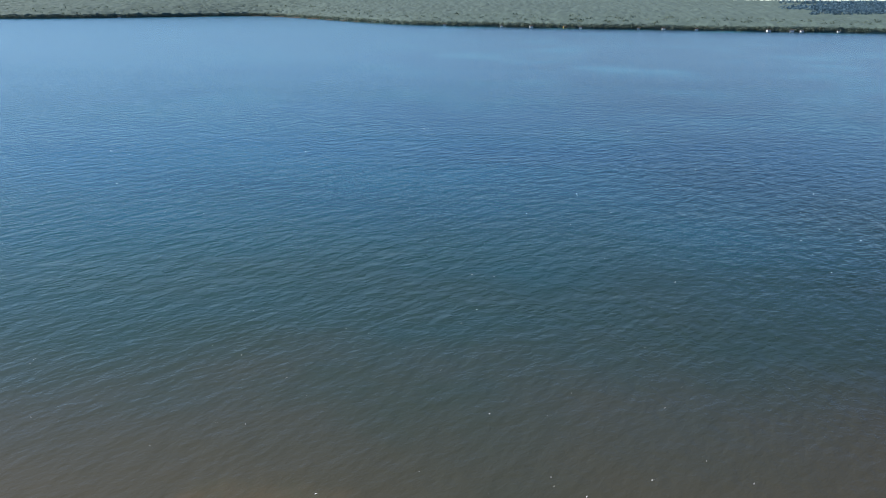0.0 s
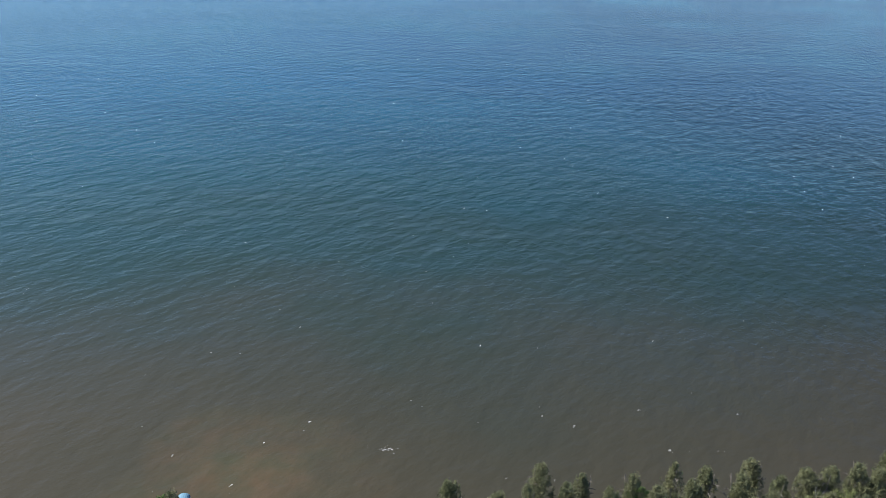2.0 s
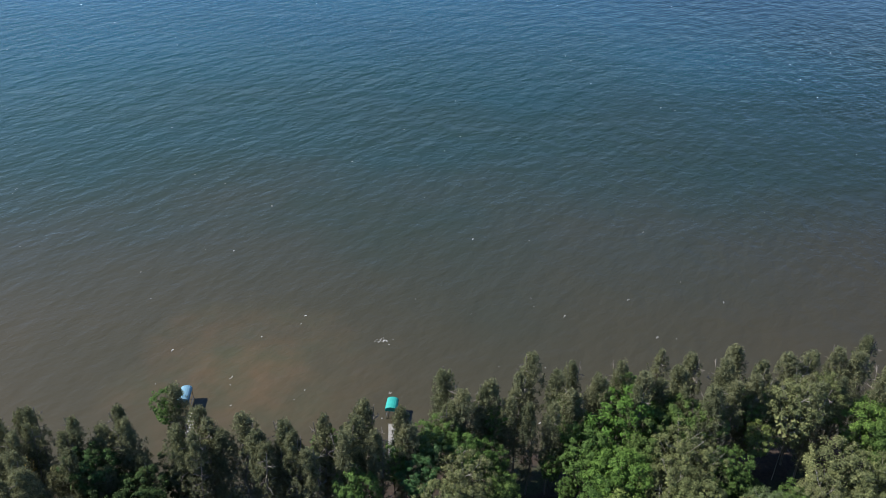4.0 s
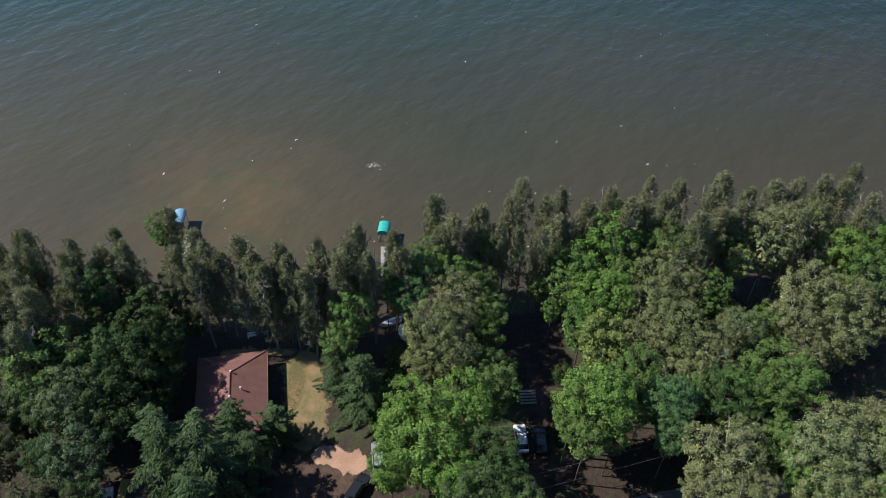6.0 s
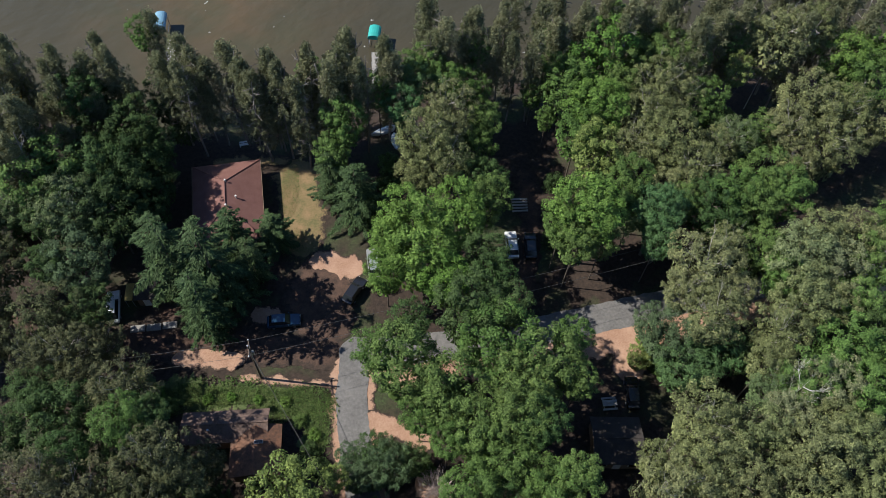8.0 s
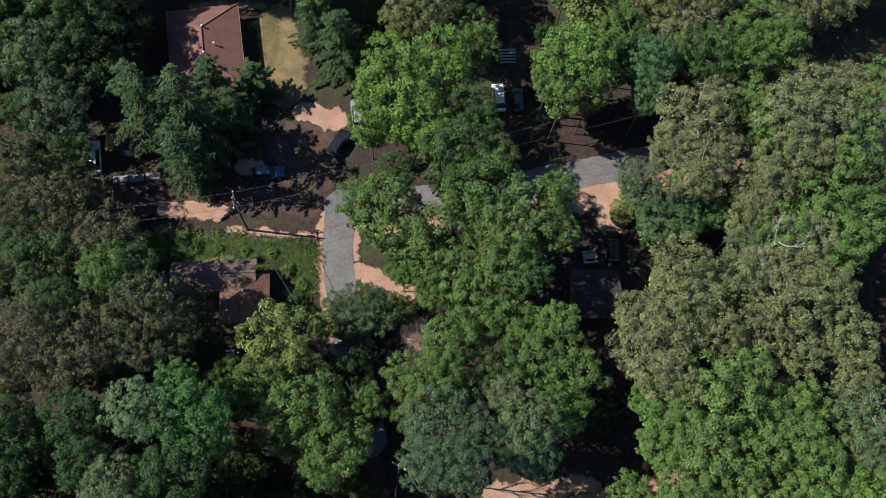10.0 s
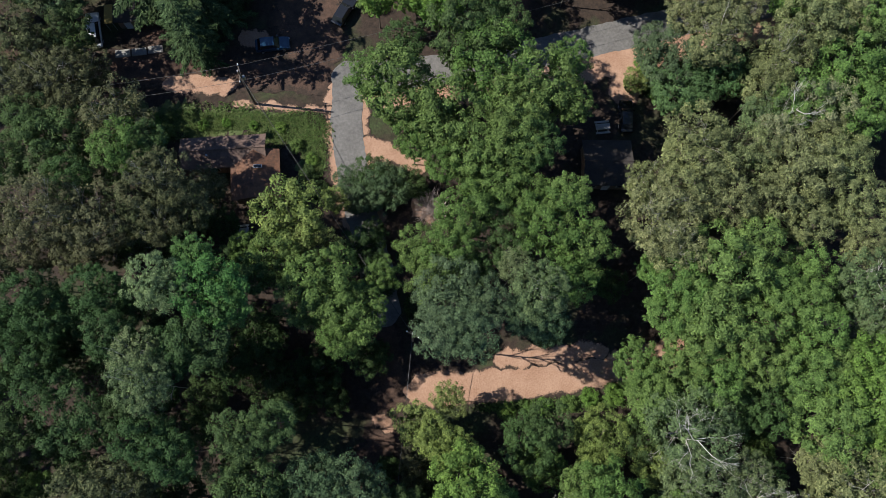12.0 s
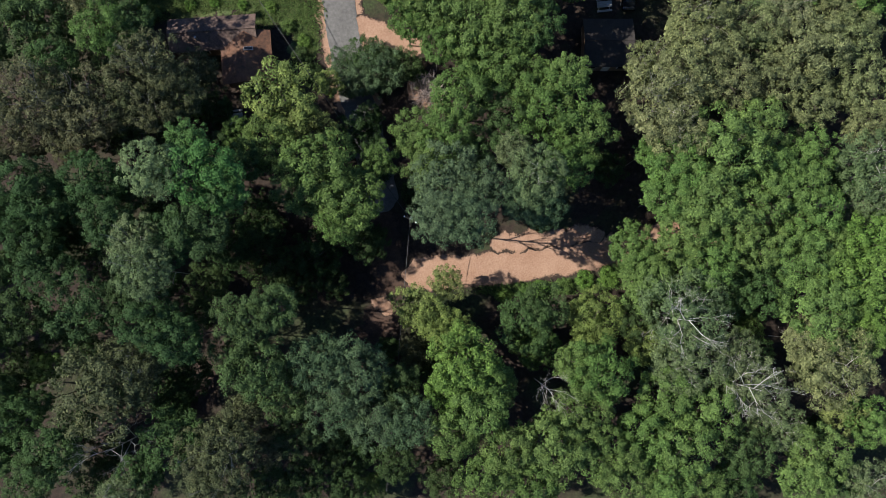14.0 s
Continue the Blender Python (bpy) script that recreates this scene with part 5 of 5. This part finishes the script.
    part("door", boxed(-0.45, -hy + 0.24, 0, 0.45, -hy + 0.36, 2.0), WHITE, ob)
    if windows:
        for vx in (-hx * 0.6, hx * 0.6):
            win = part("window", boxed(vx - 0.55, -hy + 0.25, 1.0, vx + 0.55, -hy + 0.35, 2.0), WHITE, ob)
            part("pane", boxed(vx - 0.47, -hy + 0.235, 1.08, vx + 0.47, -hy + 0.365, 1.92), GLASS_DARK, win)
    return ob


simple_house(-61.5, 62.5, radians(6), 5.5, 4.0, 2.8, 1.7, GREY_ROOF, SIDING, "dark-roofed cottage half hidden under trees")
simple_house(25.0, 29.6, radians(-2), 3.1, 3.0, 2.7, 0.9, GREY_ROOF, SIDING, "small dark-roofed cabin in deep shade")
simple_house(-36.4, 51.6, radians(3), 1.5, 1.35, 2.2, 0.5, GREY_ROOF, SIDING, "small garden shed with a brown-grey roof", "shed", False)


def tarp_frame(x, y, turn, mat, label):
    ob = tagged(thing("tarp_shelter", x, y, level(x, y), turn), label, "shelter")
    part("cover", boxed(-0.55, -1.35, 2.0, 0.55, 1.35, 2.08, edge=0.03), mat, ob)
    for sx in (-0.45, 0.45):
        for sy in (-1.2, 1.2):
            part("post", tube(bmesh.new(), (sx, sy, -0.1), (sx, sy, 2.0), 0.03, 0.03, 6), STEEL, ob)


tarp_frame(-38.6, 51.5, radians(3), YELLOW_OLD, "faded yellow cover beside the shed")


def slab(x, y, turn):
    ob = tagged(new("concrete_slab", None), "grey concrete slab lying beside the road", "slab", "slabs beside the road")
    ob.location, ob.rotation_euler = (x, y, level(x, y)), (0, 0, turn)
    part("body", boxed(-0.95, -0.5, -0.05, 0.95, 0.5, 0.22, edge=0.03), CONCRETE, ob)


for sx, sy in ((-37.2, 46.9), (-35.1, 47.1), (-33.0, 47.4)):
    slab(sx, sy, radians(6))


# ---- poles and cables ----
def utility_pole(x, y, tall, turn, arm=1.2, label="weathered wooden utility pole with a crossarm"):
    ob = tagged(thing("utility_pole", x, y, level(x, y), turn), label, "pole", "poles along the road")
    part("shaft", tube(bmesh.new(), (0, 0, -0.5), (0, 0, tall), 0.17, 0.11, 10), POLE_WOOD, ob)
    bar = part("crossarm", boxed(-0.05, -arm, tall - 0.75, 0.05, arm, tall - 0.63, edge=0.01), POLE_WOOD, ob)
    bm = bmesh.new()
    tube(bm, (0.06, -arm * 0.7, tall - 0.68), (0.06, 0, tall - 1.35), 0.025, 0.025, 5)
    tube(bm, (0.06, arm * 0.7, tall - 0.68), (0.06, 0, tall - 1.35), 0.025, 0.025, 5)
    part("brace", bm, STEEL, bar)
    for s in (-arm * 0.92, arm * 0.92, 0):
        bm = bmesh.new()
        z0 = tall - 0.63 if s else tall
        for k, r in enumerate((0.05, 0.09, 0.06, 0.09, 0.05)):
            tube(bm, (0, s, z0 + 0.06 * k), (0, s, z0 + 0.06 * k + 0.06), r, r * 0.9, 8)
        part("insulator", bm, WHITE, ob, "white porcelain insulator")
    bm = bmesh.new()
    tube(bm, (0.3, 0, tall - 2.3), (0.3, 0, tall - 1.5), 0.2, 0.2, 12)
    tube(bm, (0.3, 0, tall - 1.5), (0.3, 0, tall - 1.42), 0.2, 0.12, 12)
    part("transformer", bm, STEEL, ob, "grey can transformer")
    return ob


utility_pole(-19.9, 39.5, 10.0, radians(8))
utility_pole(38.5, 54.5, 10.0, radians(10))
utility_pole(-62.0, 34.5, 10.0, radians(4))
utility_pole(-0.2, 8.2, 8.6, radians(60), 0.8, "wooden service pole hidden among the trees")


def cable(a, b, sag, r, label):
    """A hanging line between two points."""
    bm = bmesh.new()
    a, b = Vector(a), Vector(b)
    turn = (b - a).to_track_quat("Z", "Y").to_matrix()
    rings = []
    for k in range(25):
        f = k / 24
        p = a.lerp(b, f) - Vector((0, 0, sag * 4 * f * (1 - f)))
        rings.append([bm.verts.new(p + turn @ Vector((r * math.cos(j * math.tau / 5), r * math.sin(j * math.tau / 5), 0))) for j in range(5)])
    for low, high in zip(rings, rings[1:]):
        for j in range(5):
            bm.faces.new((low[j], low[(j + 1) % 5], high[(j + 1) % 5], high[j]))
    bm.faces.new(rings[0][::-1]), bm.faces.new(rings[-1])
    me = bpy.data.meshes.new("power_line")
    bm.to_mesh(me)
    bm.free()
    me.materials.append(CABLE)
    tagged(new("power_line", me), label, "cable", "lines between the poles")


for s in (-1.0, 1.0):
    cable((-62.0 - 0.1 * s, 34.5 + s, 9.5), (-19.9 - 0.12 * s, 39.5 + s, 9.5), 0.9, 0.02, "thin grey power line over the sandy road")
    cable((-19.9 - 0.12 * s, 39.5 + s, 9.5), (38.5 - 0.15 * s, 54.5 + s, 9.5), 0.9, 0.02, "thin grey power line over the sandy road")
    cable((38.5 - 0.15 * s, 54.5 + s, 9.5), (90.0, 63 + s, 9.5), 0.9, 0.02, "thin grey power line over the sandy road")
cable((-19.9, 39.5, 8.4), (-0.2, 8.2, 8.2), 2.0, 0.03, "twisted service cable sagging from the pole")
cable((-0.2, 8.2, 8.2), (-4.0, -22.0, 8.0), 0.9, 0.03, "twisted service cable sagging from the pole")
cable((-19.9, 39.5, 8.8), (-17.9, 37.2, 0.05), 0.0, 0.02, "steel guy wire anchored beside the pole")


# ---- vehicles ----
def car(x, y, turn, paint, label, tall=1.5, long=4.5):
    """A parked car: shaped body, glasshouse, four wheels, lamps."""
    ob = tagged(thing("car", x, y, level(x, y) + 0.06, turn), label, "car", "parked cars")
    h, half = long / 2, 0.9
    bm = bmesh.new()
    prof = [(-h, 0.35, 0.82), (-h + 0.15, 0.3, 0.88), (-h + 0.9, 0.28, 0.93), (0.6, 0.28, 0.95), (h - 0.7, 0.28, 0.86), (h - 0.12, 0.3, 0.74), (h, 0.36, 0.62)]
    rings = []
    for px, z0, z1 in prof:
        w = half * (0.9 if abs(px) > h - 0.1 else 0.97 if abs(px) > h - 0.5 else 1)
        rings.append([bm.verts.new((px, s * w * k, z)) for s, k, z in ((-1, 0.94, z0), (-1, 1, (z0 + z1) / 2), (-1, 0.9, z1), (1, 0.9, z1), (1, 1, (z0 + z1) / 2), (1, 0.94, z0))])
    for a, b in zip(rings, rings[1:]):
        for k in range(6):
            bm.faces.new((a[k], a[(k + 1) % 6], b[(k + 1) % 6], b[k]))
    bm.faces.new(rings[0]), bm.faces.new(rings[-1][::-1])
    bmesh.ops.recalc_face_normals(bm, faces=bm.faces)
    body = part("body", bm, paint, ob)
    bm = bmesh.new()
    low = [bm.verts.new(p) for p in ((-h + 0.25, -0.8, 0.88), (0.95, -0.8, 0.93), (0.95, 0.8, 0.93), (-h + 0.25, 0.8, 0.88))]
    top = [bm.verts.new(p) for p in ((-h + 0.75, -0.64, tall), (0.25, -0.64, tall), (0.25, 0.64, tall), (-h + 0.75, 0.64, tall))]
    bm.faces.new(top), bm.faces.new(low[::-1])
    for k in range(4):
        bm.faces.new((low[k], low[(k + 1) % 4], top[(k + 1) % 4], top[k]))
    bmesh.ops.bevel(bm, geom=list(bm.edges), offset=0.05, segments=2, affect="EDGES")
    part("cabin_glass", bm, GLASS_DARK, ob, "dark tinted glass")
    part("roof", boxed(-h + 0.72, -0.62, tall - 0.01, 0.24, 0.62, tall + 0.035, edge=0.02), paint, ob)
    for wx in (-h + 0.85, h - 0.85):
        for s in (-1, 1):
            wheel = part("wheel", tube(bmesh.new(), (wx, s * 0.72, 0.28), (wx, s * 0.93, 0.28), 0.34, 0.33, 16), RUBBER, ob)
            part("rim", tube(bmesh.new(), (wx, s * 0.9, 0.28), (wx, s * 0.945, 0.28), 0.2, 0.19, 12), STEEL, wheel)
    for s in (-1, 1):
        part("headlight", boxed(h - 0.14, s * 0.62 - 0.15, 0.55, h - 0.02, s * 0.62 + 0.15, 0.68, edge=0.02), WHITE, ob)
        part("mirror", boxed(0.62, s * 0.98 - 0.09, 0.93, 0.76, s * 0.98 + 0.09, 1.05, edge=0.02), paint, ob)
    return ob


car(14.4, 59.6, radians(92), CAR_WHITE, "white car parked in the shaded lane")
car(17.1, 59.4, radians(88), CAR_BLACK, "black car parked in the shaded lane", 1.6)
car(-5.6, 56.6, radians(97), CAR_SILVER, "silver pickup-sized car at the edge of the sandy yard", 1.75, 5.0)
car(-8.2, 52.2, radians(60), CAR_BLACK, "dark car parked in tree shade in the yard")
car(-17.6, 47.6, radians(5), CAR_BLUE, "dark blue car parked under the spruce")
car(-40.9, 50.0, radians(100), CAR_WHITE, "white van parked beside the shed", 1.9, 5.0)
car(28.5, 36.6, radians(86), CAR_BLACK, "dark car parked on the shaded drive")


# ---- the water's edge ----
def boat_lift(x, y, turn, mat, label, hx=1.5, hy=3.0):
    """A canvas canopy on posts standing in shallow water."""
    ob = tagged(thing("boat_lift", x, y, -0.7, turn), label, "boat lift", "boat lifts by the shore")
    n = 9
    prof = [(hx * math.cos(math.pi * (1 - k / (n - 1))) * 1.02, 2.45 + 0.55 * math.sin(math.pi * k / (n - 1))) for k in range(n)]
    prof = [(-hx - 0.02, 2.1)] + prof + [(hx + 0.02, 2.1)]
    bm = bmesh.new()
    rings = [[bm.verts.new((px, py, pz - drop)) for px, pz in prof] for py, drop in ((-hy, 0.1), (-hy + 0.4, 0), (0, 0.04), (hy - 0.4, 0), (hy, 0.1))]
    for a, b in zip(rings, rings[1:]):
        for k in range(len(prof) - 1):
            bm.faces.new((a[k], a[k + 1], b[k + 1], b[k]))
    bm.faces.new(rings[0]), bm.faces.new(rings[-1][::-1])
    bmesh.ops.recalc_face_normals(bm, faces=bm.faces)
    part("canopy", bm, mat, ob)
    for sx in (-1, 1):
        for sy in (-1, 1):
            part("post", tube(bmesh.new(), (sx * hx * 0.95, sy * hy * 0.8, -1.4), (sx * hx * 0.95, sy * hy * 0.8, 2.4), 0.05, 0.05, 8), STEEL, ob)
        part("rail", tube(bmesh.new(), (sx * hx * 0.95, -hy * 0.8, 0.35), (sx * hx * 0.95, hy * 0.8, 0.35), 0.05, 0.05, 6), STEEL, ob)
    return ob


boat_lift(-43.5, 105.4, radians(4), BLUE, "boat lift with a faded blue canvas canopy", 0.95, 1.8)
boat_lift(-6.4, 102.6, radians(-6), TEAL, "boat lift with a bright teal canvas canopy", 1.0, 1.4)
boat_lift(-63.7, 89.3, radians(14), YELLOW, "boat lift with a bright yellow canopy behind the pines", 1.4, 2.2)


def dock(line, wide, label, boards):
    """A dock of sections on posts along a line in plan."""
    (x0, y0), (x1, y1) = line
    length, turn = math.hypot(x1 - x0, y1 - y0), math.atan2(y1 - y0, x1 - x0)
    ob = tagged(thing("dock", x0, y0, -0.7, turn), label, "dock", "docks by the shore")
    n = max(1, round(length / 2.4))
    for k in range(n):
        a, b = k * length / n + 0.02, (k + 1) * length / n - 0.02
        sec = part("section", boxed(a, -wide / 2, 0.5, b, wide / 2, 0.62, edge=0.015), boards, ob)
        m = max(3, int((b - a) / 0.2))
        for j in range(m):
            part("plank", boxed(a + (b - a) * j / m + 0.012, -wide / 2 - 0.02, 0.621, a + (b - a) * (j + 1) / m - 0.012, wide / 2 + 0.02, 0.65), boards, sec)
        for s in (-1, 1):
            part("post", tube(bmesh.new(), (b - 0.1, s * (wide / 2 + 0.06), -1.5), (b - 0.1, s * (wide / 2 + 0.06), 0.85), 0.045, 0.045, 6), STEEL, ob)


dock([(-39.6, 90.0), (-41.7, 102.5)], 1.3, "white plank dock reaching out from the shore", DECK_WHITE)
dock([(-40.1, 95.6), (-37.0, 95.2)], 1.6, "white plank side platform of the dock", DECK_WHITE)
dock([(-6.0, 92.0), (-6.3, 99.6)], 1.2, "pale plank dock beside the teal boat lift", DECK)
dock([(4.6, 94.5), (5.2, 104.0)], 1.2, "pale dock glimpsed between the pines", DECK)
dock([(58.0, 100.0), (58.6, 110.0)], 1.4, "white dock behind the shore trees", DECK_WHITE)


def rowing_boat(x, y, z, turn, label, flip=False, long=4.2):
    ob = tagged(thing("boat", x, y, z, turn), label, "boat")
    bm = bmesh.new()
    rings = []
    for k in range(9):
        f = k / 8
        w = 0.72 * math.sin(math.pi * min(1, 0.22 + 0.78 * (1 - f))) ** 0.6 * (0.04 if k == 8 else 1)
        px, keel = (f - 0.5) * long, 0.02 + 0.25 * max(0, f - 0.7)
        rings.append([bm.verts.new((px, sx * w * kw, zz)) for sx, kw, zz in ((-1, 1, 0.55), (-1, 0.8, 0.2 + keel), (0, 0, keel), (1, 0.8, 0.2 + keel), (1, 1, 0.55), (1, 0.9, 0.55), (0, 0, keel + 0.12), (-1, 0.9, 0.55))])
    for a, b in zip(rings, rings[1:]):
        for k in range(8):
            bm.faces.new((a[k], a[(k + 1) % 8], b[(k + 1) % 8], b[k]))
    bm.faces.new(rings[0]), bm.faces.new(rings[-1][::-1])
    if flip:
        bmesh.ops.rotate(bm, cent=(0, 0, 0.3), matrix=Matrix.Rotation(math.pi, 3, "X"), verts=bm.verts)
    bmesh.ops.recalc_face_normals(bm, faces=bm.faces)
    part("hull", bm, WHITE, ob)
    if not flip:
        for px in (-1.0, 0.4):
            part("bench", boxed(px - 0.14, -0.6, 0.4, px + 0.14, 0.6, 0.44), DECK, ob)
    else:
        for px in (-1.2, 1.0):
            part("trestle", boxed(px - 0.08, -0.7, -0.2, px + 0.08, 0.7, 0.06), SIDING, ob)
    return ob


rowing_boat(-4.6, 81.6, level(-4.6, 81.6) + 0.1, radians(25), "white rowing boat turned over among the trees", True)
rowing_boat(-2.6, 79.4, level(-2.6, 79.4) + 0.1, radians(100), "white canoe turned over on the ground", True, 3.4)
rowing_boat(60.6, 106.8, -0.85, radians(85), "white boat moored beside the dock")


def bench(x, y, turn):
    ob = tagged(thing("bench", x, y, level(x, y), turn), "white garden bench on the grass behind the house", "bench")
    for k in range(3):
        part("seat_slat", boxed(-0.8, -0.22 + 0.16 * k, 0.43, 0.8, -0.09 + 0.16 * k, 0.47), WHITE, ob)
    for k in range(2):
        part("back_slat", boxed(-0.8, 0.26, 0.58 + 0.17 * k, 0.8, 0.3, 0.7 + 0.17 * k), WHITE, ob)
    for sx in (-0.7, 0.7):
        for sy in (-0.18, 0.24):
            part("leg", boxed(sx - 0.04, sy - 0.03, -0.05, sx + 0.04, sy + 0.03, 0.43 if sy < 0 else 0.9), WHITE, ob)


bench(-26.3, 78.7, radians(12))


def steps(x, y, turn):
    ob = tagged(thing("steps", x, y, level(x, y), turn), "pale wooden garden steps in the lane", "steps")
    for k in range(5):
        part("tread", boxed(-1.2, k * 0.42, 0.1 + 0.17 * k, 1.2, k * 0.42 + 0.3, 0.15 + 0.17 * k), DECK, ob)
    for sx in (-1.1, 1.0):
        part("stringer", boxed(sx, -0.1, -0.1, sx + 0.08, 2.1, 0.1), SIDING, ob)


steps(16.2, 65.8, radians(3))


def table(x, y, turn):
    ob = tagged(thing("picnic_table", x, y, level(x, y), turn), "grey wooden picnic table in the shade", "table")
    for k in range(5):
        part("top_board", boxed(-0.95, -0.4 + 0.16 * k, 0.71, 0.95, -0.25 + 0.16 * k, 0.75), DECK, ob)
    for s in (-1, 1):
        part("bench_board", boxed(-0.95, s * 0.75 - 0.13, 0.42, 0.95, s * 0.75 + 0.13, 0.46), DECK, ob)
        for sx in (-0.7, 0.7):
            part("leg", tube(bmesh.new(), (sx, s * 0.7, -0.05), (sx, s * 0.22, 0.71), 0.045, 0.045, 4), DECK, ob)
    for sx in (-0.7, 0.7):
        part("crossbeam", boxed(sx - 0.03, -0.85, 0.36, sx + 0.03, 0.85, 0.42), DECK, ob)


table(-21.2, 22.4, radians(6))
table(25.3, 35.2, radians(4))


def foam():
    """Small breaking crests scattered over the lake, joined: they cannot be counted."""
    rng = np.random.default_rng(21)
    out = []
    for _ in range(190):
        y = 100 + rng.uniform(0, 1) ** 1.6 * 520
        x = rng.uniform(-0.62, 0.62) * y * (1.0 if y > 160 else 0.9)
        if y < shore(x) + 4:
            continue
        n, a = rng.integers(2, 6), 0.85 + rng.normal() * 0.3
        s = rng.uniform(0.05, 0.16)
        for k in range(n):
            c = np.array((x + math.cos(a) * k * s * 0.9 + rng.normal() * 0.06, y + math.sin(a) * k * s * 0.9 + rng.normal() * 0.1, -0.66 + rng.uniform(0, 0.05)))
            d, e = np.array((math.cos(a), math.sin(a), 0.1)) * s, np.array((-math.sin(a), math.cos(a), 0.25)) * s * 0.45
            out.append([c - d, c - e, c + d, c + e])
    for _ in range(26):  # one larger breaking crest
        c = np.array((-9.2 + rng.normal() * 0.7, 123.8 + rng.normal() * 0.45, -0.66 + rng.uniform(0, 0.08)))
        d, e = np.array((0.8, 0.6, 0.1)) * rng.uniform(0.05, 0.17), np.array((-0.6, 0.8, 0.3)) * rng.uniform(0.03, 0.09)
        out.append([c - d, c - e, c + d, c + e])
    return quads_of("foam", np.array(out), FOAM)


tagged(new("foam", foam()), "small white foam flecks on the breaking waves", "foam", kind="stuff")


# ---- woods around and beyond ----
def crowd(name, places, mat, seed, sides):
    """Simple crowns of leaf sprays, joined: woods that nobody could count."""
    rng = np.random.default_rng(seed)
    out = []
    for x, y, r, h in places:
        d = dome_points(rng, sides, -0.3)
        p = np.array((x, y, level(x, y) + h - r * 0.8)) + d * r * (1, 1, 0.85) * rng.uniform(0.75, 1.05, (sides, 1))
        out.append(sprays(rng, p, d, r * 0.3, 0.75, 0.5))
    return quads_of(name, np.concatenate(out), mat)


ring = []
while len(ring) < 900:
    x, y = pick.uniform(-210, 210), pick.uniform(-170, 104)
    if (abs(x) > 58 + max(0, y) * 0.22 or y < -36) and y < shore(x) - 6 and not (abs(y - 44 - (x if x > 0 else -x) * 0.17) < 5 and abs(x) < 130):
        ring.append((x, y, pick.uniform(3.6, 6.2), pick.uniform(13, 19)))
tagged(new("outer_woods", crowd("outer_woods", ring, LEAF["green"], 31, 60)), "green mixed woods around the cottages", "woods", kind="stuff")


def far_woods():
    """The woods over the lake, joined: far too many and too far to count."""
    rng = np.random.default_rng(8)
    places = []
    for k in range(3600):
        x = rng.uniform(-2300, 2300)
        deep = rng.uniform(-52, -30) if k < 2900 else rng.uniform(-20, 300)
        places.append((x, far_shore(x) + deep, rng.uniform(6, 9), rng.uniform(9, 19)) if k < 2900 else (x, far_shore(x) + deep, rng.uniform(9, 14), rng.uniform(17, 24)))
    return crowd("far_woods", places, HAZED_LEAF, 9, 14)


def far_canopy():
    """The closed roof of leaves over the far land: a lumpy sheet with its front edge at the shore."""
    cols, rows = 640, 80
    verts, faces = [], []
    for j in range(rows):
        for i in range(cols):
            x = -2500 + 5000 * i / (cols - 1)
            y = far_shore(x) - 44 + 5 * noise.noise((x * 0.06, j, 4)) + (4745 - far_shore(x)) * (max(0, j - 2) / (rows - 3)) ** 1.5
            h = (0, 9, 16)[j] + 5 * noise.noise((x * 0.07, j * 0.4, 2)) * (j > 0) if j < 3 else 17 + 6 * noise.noise((x * 0.02, y * 0.02, 1)) + 9 * noise.noise((x * 0.075, y * 0.05, 7))
            verts.append((x, y, level(x, y) + h))
    for j in range(rows - 1):
        for i in range(cols - 1):
            faces.append((j * cols + i, j * cols + i + 1, (j + 1) * cols + i + 1, (j + 1) * cols + i))
    return mesh_of("far_canopy", verts, faces, HAZED_CROWNS, True)


def far_conifers():
    """Darker conifer woods on the rise behind the far shore, joined."""
    rng = np.random.default_rng(17)
    places = []
    for _ in range(1500):
        y = rng.uniform(3150, 4250)
        places.append((y * rng.uniform(0.44 + 0.03 * math.sin(y * 0.01), 0.68), y, rng.uniform(13, 20), rng.uniform(27, 36)))
    return crowd("far_conifers", places, HAZED_NEEDLES, 19, 10)


tagged(new("far_conifers", far_conifers()), "dark conifer woods on the far rise, tinted blue for haze", "woods", kind="stuff")
tagged(new("far_woods", far_woods()), "green woods along the far shore, haze put into their colour", "woods", kind="stuff")
tagged(new("far_canopy", far_canopy()), "closed green canopy beyond the lake, tinted for haze", "woods", kind="stuff")


def far_cottage(x, turn, size, mat):
    y = far_shore(x) - 57
    ob = tagged(thing("lake_cottage", x, y, 0.3, turn, (size, size, size)), "small pale cottage on the far shore", "house", "cottages on the far shore")
    part("wall", boxed(-5, -4, -1.5, 5, 4, 4), mat, ob)
    part("roof", gable(bmesh.new(), -5.5, 5.5, -4.6, 4.6, 4.0, 2.6), GREY_ROOF, ob)
    for wx in (-3, 0, 3):
        part("window", boxed(wx - 0.8, -4.06, 1, wx + 0.8, -3.9, 3), GLASS_DARK, ob)


for k, fx in enumerate((-10, 190, 290, 400, 450, 640, 720, 820, 1030, 1100, 1130, 1240, 1560, 1600, 1660, -1480)):
    far_cottage(fx, pick.uniform(-0.3, 0.3), pick.uniform(0.8, 1.25), YELLOW_OLD if fx == 400 else WHITE)
